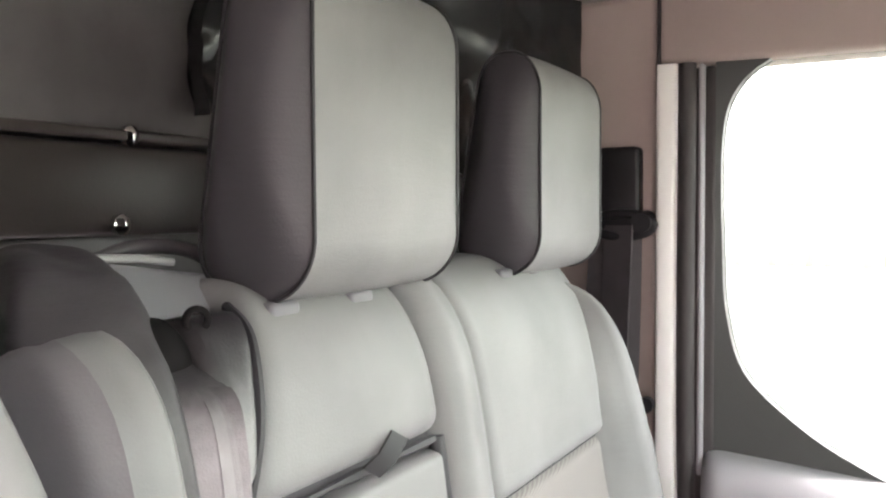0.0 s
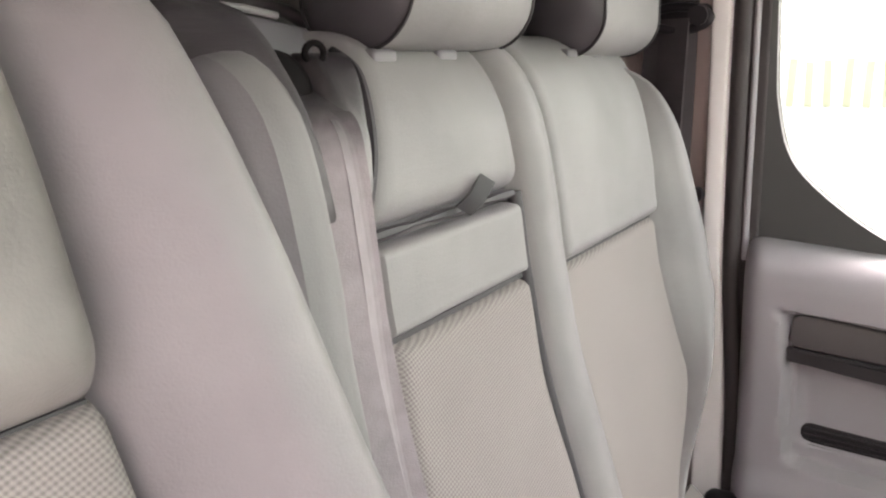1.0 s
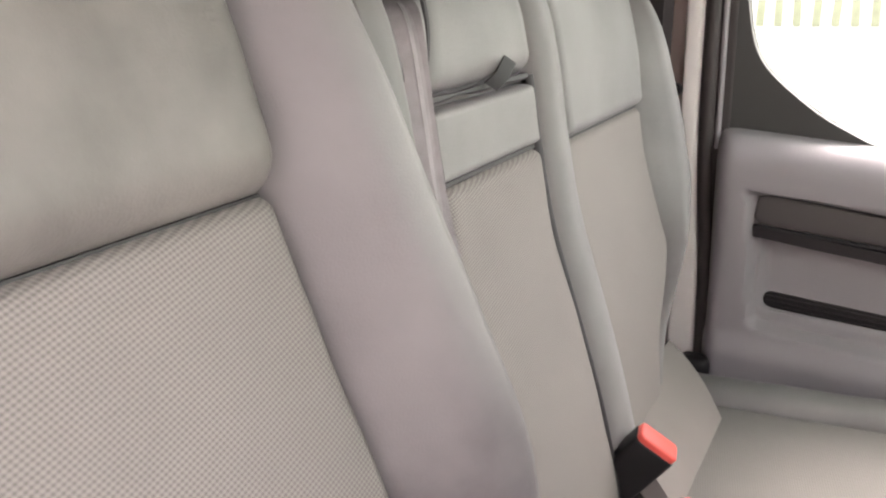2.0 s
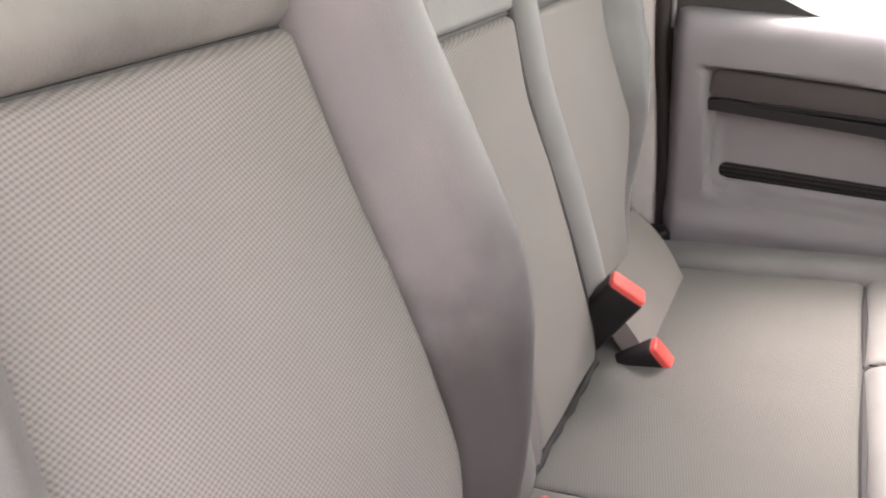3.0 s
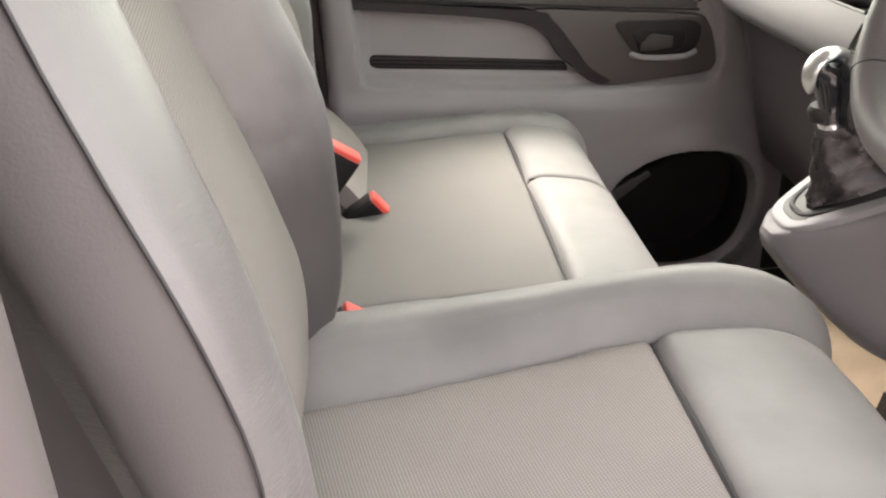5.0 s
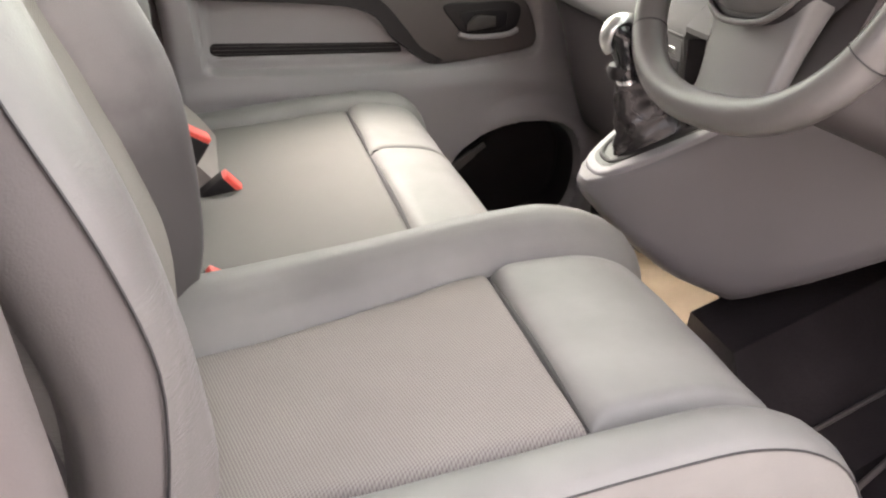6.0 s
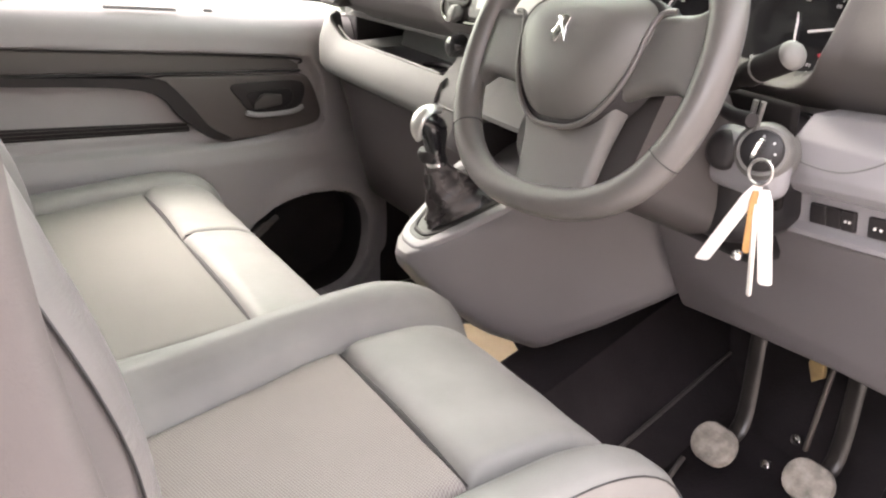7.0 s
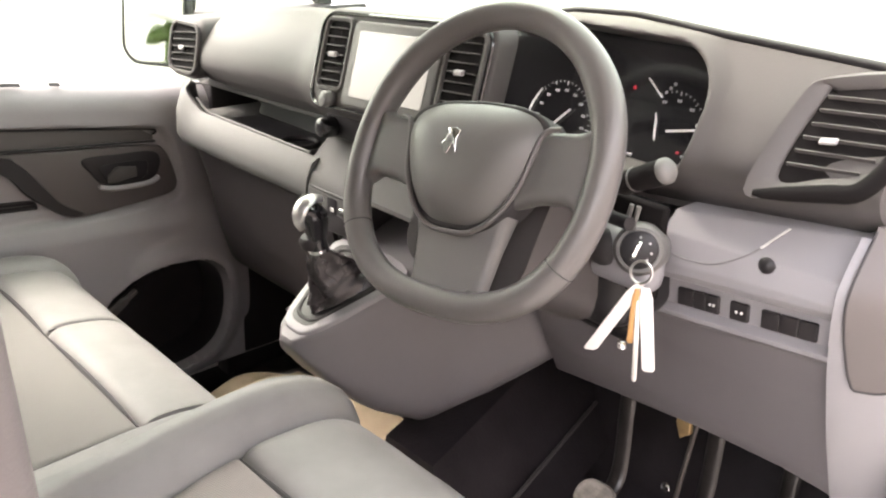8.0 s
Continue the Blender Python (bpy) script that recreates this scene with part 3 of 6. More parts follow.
dz = DP.at_z
DT, DSEAM = dz(1.638), dz(1.456)


def d_in(s):
    return interp(DP.at(s, 0, 0).z, [0.95, 1.02, 1.12, 1.25, 1.456, 1.63], [0.155, 0.168, 0.174, 0.164, 0.139, 0.130])


def d_out(s):
    return interp(DP.at(s, 0, 0).z, [0.95, 1.02, 1.12, 1.25, 1.35, 1.45, 1.55, 1.60, 1.65], [0.232, 0.250, 0.260, 0.257, 0.248, 0.233, 0.216, 0.204, 0.168])


def ridge(p):
    """Across a bolster, from its inner seam to its outer edge."""
    return interp(p, [0, 0.05, 0.15, 0.30, 0.45, 0.70, 0.88, 1.0], [0.0, 0.25, 0.58, 0.88, 1.0, 0.98, 0.90, 0.80])


def ridge_in(p):
    return interp(p, [0, 0.06, 0.2, 0.45, 0.65, 0.78, 0.85, 0.92, 1.0], [0.0, 0.22, 0.5, 0.88, 1.0, 1.0, 0.93, 0.76, 0.48])


def bolster_height(s):
    return interp(DP.at(s, 0, 0).z, [0.95, 1.02, 1.12, 1.25, 1.36, 1.5, 1.63], [0.34, 0.50, 0.74, 0.97, 1.0, 0.89, 0.60])


def edge_h(s):
    """Height of a bolster's piped outer edge, which sinks towards the cushion."""
    e = curve(DP.at(s, 0, 0).z, [0.95, 1.05, 1.10, 1.15, 1.20, 1.26, 1.35, 1.40, 1.50, 1.63], [0.010, 0.016, 0.026, 0.045, 0.062, 0.068, 0.065, 0.061, 0.055, 0.042])
    return e * rise(min(s - dz(0.965), DT - s) * DP.length / 0.06)


def bolster_lift(p, s):
    """p runs from a bolster's inner seam to its outer edge."""
    full = bolster_height(s)
    edge = 0.088 * 0.80 * rise(min(s - dz(0.965), DT - s) * DP.length / 0.06)
    return lerp(full, edge_h(s) / max(1e-4, edge), smoothstep(0.45, 1.0, p))


BOLSTER_SIDE = creased(material("grey_leather_edge", (0.086, 0.079, 0.079), 0.5, vary=0.1, scale=6, bump=0.12, grain=600), 0.10)
drv = thing("driver_seat", (0.4, YD, FLOOR), "grey leather and woven cloth driver's seat beside the open doorway", "seat")
put("seat_shell", shell(DP, lambda s: YD - d_out(s) + 0.036, lambda s: YD + d_out(s) - 0.036, lambda s: interp(s, [0, 0.5, 1], [0.22, 0.20, 0.09]), 0.03, 0.0, 1.0, front=-0.004), LEATHER_SIDE, drv, "dark grey leather back shell")
put("back_insert", pad(DP, lambda s: YD - d_in(s), lambda s: YD + d_in(s), dz(0.985), DSEAM, 0.019, 0.012, nu=24), CLOTH, drv, "light grey woven cloth panel")
put("upper_back", pad(DP, lambda s: YD - d_in(s), lambda s: YD + d_in(s), DSEAM, 0.985, 0.040, 0.022, 0.030, nu=24), LEATHER_OLIVE, drv, "worn olive-grey leather")
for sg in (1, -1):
    put("back_bolster", pad(DP, (lambda s: YD + d_in(s)) if sg > 0 else (lambda s: YD - d_out(s)), (lambda s: YD + d_out(s)) if sg > 0 else (lambda s: YD - d_in(s)), dz(0.965), DT, 0.088, 0.05, 0.06, nu=22, base=-0.03, tuck=0.12, tfun=bolster_lift if sg > 0 else (lambda p, s: bolster_lift(1 - p, s)), across=ridge_in if sg > 0 else (lambda p: ridge(1 - p))), LEATHER_WORN if sg < 0 else LEATHER_SCUFF_SHADE, drv)
    put("bolster_side", sheet(lambda s, k, sg=sg: DP.at(s, YD + sg * (d_out(s) - 0.001 + 0.012 * math.sin(math.pi * min(1, 3.0 * k)) - 0.150 * smoothstep(0.17, 0.48, k)), lerp((0.6 if sg > 0 else 1.0) * edge_h(s) - 0.0008, -0.20, k)), frange(dz(0.97), DT - 0.003, 44), frange(0, 1, 26), lambda p, sg=sg: p - Vector((0, sg * 0.012, 0))), BOLSTER_SIDE, drv)
    put("piping", tube([DP.at(s, YD + sg * (d_out(s) + 0.001), (0.6 if sg > 0 else 1.0) * edge_h(s) + 0.0004) for s in frange(dz(0.975), DT - 0.004, 44)], 0.0012, 6), PIPING, drv, "black piping along the bolster")

CP = Profile([(0.775, 0.84), (0.79, 0.90), (0.782, 0.945), (0.752, 0.977), (0.70, 0.991), (0.61, 0.989), (0.45, 0.977), (0.19, 0.966)])
cx = CP.at_x
SF = cx(0.607)
U0 = -0.508


def U1(s):
    return interp(CP.at(s, 0, 0).x, [0.25, 0.36, 0.55, 0.62, 0.8], [-0.252, -0.240, -0.207, -0.203, -0.215])


put("cushion_body", shell(CP, -0.598, -0.122, 0.12, 0.04, 0.0, 1.0), LEATHER_SIDE, drv, "dark grey leather cushion side")
put("cushion_insert", pad(CP, U0, U1, SF, 0.995, 0.018, 0.01, nu=24), CLOTH, drv, "light grey woven cloth panel")
put("cushion_front", pad(CP, U0, U1, 0.02, SF, 0.026, 0.014, 0.03, nu=24), LEATHER, drv)


def side_ridge(p):
    return interp(p, [0, 0.05, 0.2, 0.4, 0.56, 0.63, 0.80, 0.87, 1.0], [0.0, 0.18, 0.52, 0.85, 0.985, 1.0, 0.965, 0.75, 0.1])


def cush_h(p, s):
    return interp(s, [0, 0.12, 0.3, 0.9, 1.0], [0.55, 0.75, 1.0, 1.0, 0.9])


put("cushion_bolster", pad(CP, U1, -0.116, 0.015, 0.99, 0.060, 0.045, 0.05, nu=34, tfun=cush_h, across=side_ridge), LEATHER, drv)
put("cushion_bolster", pad(CP, -0.606, U0, 0.015, 0.99, 0.052, 0.045, 0.05, nu=22, tfun=cush_h, across=lambda p: interp(1 - p, [0, 0.05, 0.2, 0.4, 0.58, 0.75, 0.9, 1.0], [0.0, 0.18, 0.52, 0.86, 0.98, 1.0, 0.96, 0.84])), LEATHER, drv)
put("piping", tube([CP.at(s, -0.607, 0.052 * 0.84 * cush_h(0, s) * rise(min(s - 0.015, 0.99 - s) * CP.length / 0.05)) for s in frange(0.03, 0.95, 50)], 0.0011, 6), PIPING, drv, "black piping along the cushion")
# black tubes along the seams draw the shade held in the creases
put("seam", tube([DP.at(DSEAM - 0.001, YD + lerp(-0.134, 0.134, q / 16), 0.0075) for q in range(17)], 0.0016, 6), PIPING, drv, "sewn crease with its shade drawn as a dark tube")
put("seam", tube([CP.at(SF - 0.001, u, 0.008 + 0.004 * math.sin(math.pi * k)) for k, u in ((q / 12, lerp(U0 + 0.004, U1(SF) - 0.004, q / 12)) for q in range(13))], [0.0012 + 0.0036 * math.sin(math.pi * q / 12) for q in range(13)], 6), PIPING, drv, "sewn crease with its shade drawn as a dark tube")
put("seam", tube([CP.at(s, U1(s) - 0.001, 0.006) for s in frange(0.05, 0.93, 40)], 0.0022, 6), PIPING, drv, "sewn crease with its shade drawn as a dark tube")
put("plinth", rbox(0.12, 0.70, -0.58, -0.14, FLOOR, 0.87, 0.03, 3), DARK, drv, "charcoal plastic seat plinth")

# ---- passenger bench ----
BP = Profile([(0.230, 0.91), (0.228, 0.99), (0.210, 1.08), (0.185, 1.17), (0.158, 1.255), (0.139, 1.322), (0.122, 1.413), (0.114, 1.47), (0.096, 1.545), (0.062, 1.588), (0.0, 1.59)])
bz = BP.at_z
bench = thing("passenger_bench", (0.3, 0.32, FLOOR), "grey leather and woven cloth double passenger seat", "seat")


def b_left(s):
    return curve(BP.at(s, 0, 0).z, [0.93, 1.0, 1.05, 1.10, 1.16, 1.23, 1.31, 1.42, 1.5, 1.56, 1.6], [0.462, 0.468, 0.485, 0.525, 0.610, 0.690, 0.718, 0.72, 0.69, 0.62, 0.52])


put("back_shell", shell(BP, -0.098, lambda s: b_left(s) - 0.006, 0.11, 0.05, 0, 1), LEATHER_SIDE, bench, "dark grey leather back shell")
put("back_bolster", pad(BP, -0.087, -0.046, bz(0.96), bz(1.588), 0.048, 0.026, 0.06, nu=18, across=lambda p: interp(p, [0, 0.3, 0.6, 0.85, 1], [0.86, 0.97, 1.0, 0.8, 0.3])), LEATHER, bench)
# bench leather, slightly darker for the shade beside the driver's seat
FLANK_SHADED = creased(material("shaded_flank_leather", (0.158, 0.149, 0.150), 0.5, vary=0.2, scale=7, bump=0.14, grain=600), 0.12)
put("flank_panel", pad(BP, -0.108, -0.087, bz(0.96), bz(1.588), 0.048, 0.02, 0.06, nu=10, across=lambda p: interp(p, [0, 0.4, 1], [0.0, 0.6, 0.86])), FLANK_SHADED, bench, "grey leather flank of the backrest, slightly shaded in its colour")
LEATHER_DARK_TOP = darkened_above(material("dark_topped_leather", (0.190, 0.185, 0.180), 0.45, vary=0.10, scale=6, bump=0.14, grain=600), 1.538, 1.588, (0.009, 0.008, 0.008))
put("belt_channel", pad(BP, -0.048, -0.006, bz(0.96), bz(1.56), 0.020, 0.02, 0.05, nu=12), LEATHER_DARK_TOP, bench)
put("inner_bolster", pad(BP, -0.008, 0.011, bz(0.96), bz(1.49), 0.030, 0.010, 0.03, nu=12), LEATHER, bench)


def shoulder(s):
    return interp(BP.at(s, 0, 0).z, [1.48, 1.52, 1.551, 1.583, 1.592], [0.012, 0.024, 0.037, 0.054, 0.066])


put("inner_bolster", pad(BP, -0.008, lambda s: shoulder(s) - 0.002, bz(1.49), bz(1.5865), 0.032, 0.010, 0.02, nu=12, nv=20), LEATHER_DARK_TOP, bench, "grey leather shoulder, blackened towards the top")
put("upper_back", pad(BP, shoulder, 0.247, bz(1.480), 0.99, 0.026, 0.014, 0.02), LEATHER, bench)
put("tray_panel", pad(BP, 0.014, 0.244, bz(1.402), bz(1.468), 0.022, 0.008, 0.007, nv=20), LEATHER, bench, "grey leather end of the fold-down tray")
put("back_insert", pad(BP, 0.014, 0.244, bz(0.965), bz(1.400), 0.022, 0.012), CLOTH, bench, "light grey woven cloth panel")
put("tray_edge", tube([BP.at(s, 0.2505, 0.011) for s in frange(bz(0.94), bz(1.475), 30)], 0.0075, 8), PIPING, bench, "black tray edge")
put("centre_bolster", pad(BP, 0.256, 0.318, bz(0.965), 0.99, 0.030, 0.03, 0.04, across=lambda p: curve(p, [0, 0.12, 0.4, 0.75, 1], [0.05, 0.62, 1.0, 0.96, 0.80])), LEATHER, bench)
put("upper_back", pad(BP, 0.318, 0.634, bz(1.391), 0.99, 0.026, 0.012, 0.016, nu=24), LEATHER, bench)
put("back_insert", pad(BP, 0.318, lambda s: min(0.634, b_left(s) - 0.012), bz(0.965), bz(1.392), 0.018, 0.012, nu=24), CLOTH, bench, "light grey woven cloth panel")
put("back_bolster", pad(BP, lambda s: min(0.634, b_left(s) - 0.012), b_left, bz(0.955), bz(1.58), 0.062, 0.05, 0.06, nu=22, tfun=lambda p, s: interp(BP.at(s, 0, 0).z, [0.95, 1.0, 1.1, 1.18, 1.27, 1.36, 1.5, 1.6], [0.15, 0.18, 0.36, 0.72, 1.0, 1.0, 0.8, 0.5]), across=lambda p: interp(p, [0, 0.06, 0.25, 0.5, 0.7, 0.85, 0.95, 1.0], [0, 0.2, 0.55, 0.9, 1.0, 0.9, 0.6, 0.1])), LEATHER, bench)
put("shoulder_piping", tube(catmull([BP.at(bz(z), shoulder(bz(z)) - 0.002, w) for z, w in ((1.587, 0.018), (1.57, 0.026), (1.53, 0.026), (1.485, 0.018))], 8), 0.0035, 6), PIPING, bench, "black piping")
tag = strip([BP.at(bz(1.474), 0.138, 0.020), BP.at(bz(1.482), 0.146, 0.030), BP.at(bz(1.495), 0.160, 0.035)], (0.5, 0.7, -0.55), 0.015, 0.003)
put("pull_tag", tag, PIPING, bench, "black fabric pull tag")

QP = Profile([(0.68, 0.80), (0.70, 0.86), (0.694, 0.905), (0.668, 0.934), (0.62, 0.947), (0.563, 0.949), (0.42, 0.944), (0.19, 0.935)])
qx = QP.at_x
QS = qx(0.563)
put("cushion_body", shell(QP, -0.085, 0.695, 0.12, 0.04, 0, 1), LEATHER_SIDE, bench, "dark grey leather cushion side")
put("cushion_insert", pad(QP, -0.015, 0.607, QS, 0.995, 0.017, 0.010, nu=36), CLOTH_SHADED, bench, "woven cloth panel, darkened and tinted for the cushion's shade")
# a black tube fills the junction in place of its deep shade
put("back_gap", tube([(0.246, y, 0.958 + 0.003 * math.sin(y * 30)) for y in frange(-0.06, 0.25, 20)], [0.004 + 0.003 * math.sin(q * 0.9) ** 2 for q in range(20)], 8), PIPING, bench, "dark tube for the shade in the gap behind the cushion")
put("cushion_front", pad(QP, -0.015, 0.347, 0.02, QS, 0.022, 0.007, 0.03, nu=26), LEATHER, bench)
put("cushion_front", pad(QP, 0.347, 0.620, 0.02, QS, 0.022, 0.007, 0.03, nu=26), LEATHER, bench)
put("cushion_bolster", pad(QP, 0.607, 0.70, 0.06, 0.99, 0.034, 0.04, 0.05), LEATHER, bench)
put("cushion_bolster", pad(QP, -0.092, -0.0155, 0.03, 0.99, 0.0235, 0.008, 0.05), LEATHER, bench)
# thin wavy tube draws the shadow line along the cushion's inner crease
put("crease_piping", tube([QP.at(s, -0.0165 + 0.001 * math.sin(s * 23), 0.0175 + 0.001 * math.sin(s * 40)) for s in frange(QS * 0.9, 0.9, 30)], 0.0014, 6), PIPING, bench, "thin dark tube for the crease's shadow line")
# tubes swell mid-pad, where the tuck's shade is widest
for ya, yb in ((-0.010, 0.342), (0.352, 0.604)):
    put("seam", tube([QP.at(QS - 0.001, lerp(ya, yb, q / 12), 0.009 + 0.003 * math.sin(math.pi * q / 12)) for q in range(13)], [0.0012 + 0.0040 * math.sin(math.pi * q / 12) for q in range(13)], 6), PIPING, bench, "sewn crease with its shade drawn as a dark tube")
put("seam", tube([QP.at(s, 0.347, 0.0165) for s in frange(0.05, QS - 0.01, 24)], 0.0014, 6), PIPING, bench, "sewn crease with its shade drawn as a dark tube")
# tapered black tube for the shade in this slit
put("side_gap", tube([BP.at(s, 0.3165, 0.0125) for s in frange(bz(0.97), bz(1.09), 14)], [0.0055 * (1 - q / 14) + 0.0008 for q in range(14)], 6), PIPING, bench, "dark tube for the shade in the gap beside the centre bolster")
put("seam", tube([BP.at(bz(1.3915), lerp(0.322, 0.630, q / 12), 0.009) for q in range(13)], 0.0035, 6), PIPING, bench, "sewn crease with its shade drawn as a dark tube")
put("seam", tube([BP.at(bz(1.4005), lerp(0.016, 0.243, q / 12), 0.010) for q in range(13)], 0.0035, 6), PIPING, bench, "dark gap below the tray")
put("seam", tube([BP.at(bz(1.475), lerp(0.014, 0.243, q / 12), 0.013) for q in range(13)], [0.0032 + 0.0014 * math.sin(q * 1.3) for q in range(13)], 6), PIPING, bench, "dark gap above the tray")
put("plinth", rbox(0.12, 0.62, -0.06, 0.66, FLOOR, 0.84, 0.03, 3), DARK, bench, "charcoal plastic seat plinth")


CHEEK = creased(material("charcoal_leather", (0.048, 0.045, 0.048), 0.5, vary=0.1, scale=6, bump=0.12, grain=600), 0.12)


def headrest(y0, y1, z0, z1, label, posts):
    h = thing("headrest", (0.07, (y0 + y1) / 2, 1.575), label, "headrest", "headrests of the bench")
    prof = rounded(0.022, 0.122, z0, z1, 0.042, 8)
    prof = [(0.122 - (0.122 - x) * (1 - 0.30 * smoothstep(0.25, 1.0, (z - z0) / (z1 - z0))) + 0.006 * math.sin((z - z0) / (z1 - z0) * math.pi), z) for x, z in prof]
    c = (0.07, (z0 + z1) / 2)
    mid = []
    for k, y in enumerate(frange(y0, y1, 13)):
        f = 1 + 0.02 * math.sin(math.pi * k / 12)
        g = 0.035 * math.sin(math.pi * k / 12)
        mid.append([Vector((c[0] + (x - c[0]) * (f + g * noise.noise(Vector((y * 26, z * 15, 2)))), y, c[1] + (z - c[1]) * f)) for x, z in prof])
    put("face", loft(mid, caps=False), LEATHER, h)
    for y, sg in ((y0, -1), (y1, 1)):
        put("cheek", dome(prof, lambda a, b, w, y=y, sg=sg: Vector((a, y + sg * w, b)), -0.001, 0.022, 8, 2.6), CHEEK, h, "dark grey leather cheek")
        put("piping", tube([Vector((c[0] + (x - c[0]) * 1.01, y + sg * 0.001, c[1] + (z - c[1]) * 1.004)) for x, z in prof], 0.0016, 6, closed=True), PIPING, h, "black piping")
    for y in posts:
        put("post", round_bar((0.07, y, 1.565), (0.07, y, z0 + 0.03), 0.006), CHROME, h, "chrome post")
    return h


headrest(0.085, 0.288, 1.603, 1.845, "grey leather headrest with dark cheeks above the middle seat", (0.105, 0.225))
headrest(0.482, 0.682, 1.595, 1.835, "grey leather headrest with dark cheeks above the outer seat", (0.525, 0.61))
for y, nm in ((0.092, 0), (0.186, 0), (0.463, 0), (0.54, 0)):
    g = put("post_guide", rbox(0.050, 0.096, y - 0.016, y + 0.016, 1.584, 1.604, 0.004), CONSOLE, bench, "pale grey plastic headrest guide")

# middle belt: cover, loop, webbing
mb = thing("middle_seat_belt", (0.06, 0.0, 1.60), "grey seat belt over the bench's shoulder", "seat belt")


def housing_ring(x):
    """A slice across the leather-covered housing of the belt reel."""
    top = interp(x, [-0.075, -0.06, -0.03, 0.01, 0.055, 0.09, 0.115, 0.132, 0.142], [1.60, 1.634, 1.646, 1.643, 1.630, 1.607, 1.583, 1.556, 1.53])
    y0, y1 = interp(x, [-0.07, 0.0, 0.07, 0.10, 0.14], [-0.030, -0.062, -0.100, -0.094, -0.082]), interp(x, [-0.07, 0.02, 0.08, 0.14], [0.022, 0.014, -0.010, -0.040])
    ring = [Vector((x, y0, 1.50))]
    for q in frange(0, 1, 18):
        y = lerp(y0, y1, q)
        d = min(q, 1 - q) * (y1 - y0)
        ring.append(Vector((x + 0.003 * noise.noise(Vector((y * 40, x * 22, 1))), y, top - 0.026 * (1 - rise(d / 0.026)) + 0.003 * noise.noise(Vector((y * 45, x * 20, 5))))))
    return ring + [Vector((x, y1, 1.50))]


put("belt_housing", loft([housing_ring(x) for x in frange(-0.075, 0.142, 36)]), creased(material("black_worn_leather", (0.045, 0.041, 0.042), 0.5, vary=0.25, scale=14, bump=0.12, grain=600), 0.3), bench, "dark grey leather cover over the belt reel")
put("cover_plate", slab([(-0.012, 1.632), (0.0, 1.634), (0.150, 1.612), (0.150, 1.603), (0.09, 1.598), (0.012, 1.596)], lambda a, b, w: Vector((0.040 + w - 1.1 * (b - 1.60), a, b)), 0, 0.010, 0.004), DASH_LIGHT, mb, "pale grey plastic belt cover")
put("cover_arch", tube(catmull([(-0.04, 0.040, 1.628), (-0.03, 0.075, 1.640), (-0.02, 0.120, 1.636), (-0.01, 0.150, 1.616)], 6), 0.006, 8), LEATHER_SIDE, mb, "dark lip of the belt cover")
put("cover_edge", tube([(0.010, -0.004, 1.636), (0.010, 0.04, 1.634), (0.012, 0.070, 1.630)], 0.003, 8), PALE, mb)
loop = [(0.098 + 0.003 * math.cos(a), 0.004 + 0.006 * math.cos(a), 1.601 + 0.0065 * math.sin(a)) for a in frange(0, 2 * math.pi * 15 / 16, 16)]
put("guide_loop", tube(loop, 0.0024, 8, closed=True), SLOT, mb, "black plastic belt guide")
put("slot_mouth", pad(BP, -0.046, 0.006, bz(1.556), bz(1.589), 0.0275, 0.022, 0.022, nu=14, nv=16), SLOT, mb, "black plastic mouth of the belt slot")
belt_path = catmull([(0.078, -0.008, 1.583), (0.098, -0.013, 1.577), (0.115, -0.017, 1.566), (0.129, -0.020, 1.545), (0.143, -0.024, 1.47), (0.156, -0.026, 1.40), (0.176, -0.028, 1.32), (0.208, -0.03, 1.2), (0.242, -0.03, 1.06), (0.25, -0.03, 0.985)], 8)
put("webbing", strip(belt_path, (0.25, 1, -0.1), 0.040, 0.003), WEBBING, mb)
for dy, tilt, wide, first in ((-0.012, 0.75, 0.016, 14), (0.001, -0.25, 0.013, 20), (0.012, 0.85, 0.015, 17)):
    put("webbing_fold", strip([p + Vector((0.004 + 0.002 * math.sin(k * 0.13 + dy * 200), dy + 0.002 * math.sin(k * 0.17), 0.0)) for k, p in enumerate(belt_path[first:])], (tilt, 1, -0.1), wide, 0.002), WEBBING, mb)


def buckle(top, lean, roll_y, length, label):
    a = Vector((math.sin(radians(lean)), 0, math.cos(radians(lean))))
    w = Vector((math.cos(radians(lean)), roll_y, -math.sin(radians(lean)))).normalized()
    n = a.cross(w)
    top = Vector(top)
    h = thing("belt_buckle", top - a * length, label, "buckle", "belt buckles on the seats")

    def to(p, q, k):
        return top + w * p + n * q + a * k

    put("housing", slab(rounded(-0.027, 0.027, -0.016, 0.016, 0.007), to, -length, -0.007, 0.003), BLACK, h, "black plastic housing")
    put("button", slab(rounded(-0.0255, 0.0255, -0.0145, 0.0145, 0.006), to, -0.008, 0.001, 0.003), RED, h, "bright red release button")
    return h


buckle((0.284, 0.268, 1.066), 38, 0.25, 0.10, "black belt buckle with red button between the seats")
buckle((0.332, 0.283, 0.968), 55, 0.2, 0.10, "black belt buckle with red button lying on the cushion")
buckle((0.308, -0.096, 0.993), 40, 0.2, 0.08, "black belt buckle with red button beside the driver's cushion")
put("gusset", sheet(lambda u, v: Vector((0.214, lerp(0.30, 0.60, u), 1.05)).lerp(Vector((0.305, lerp(0.295, 0.56, u), 0.957)), v) + Vector((1, 0, 1)) * 0.006 * math.sin(math.pi * v), frange(0, 1, 14), frange(0, 1, 10), lambda p: p - Vector((0.02, 0, 0.02))), CLOTH, bench, "loose cloth gusset behind the cushion")

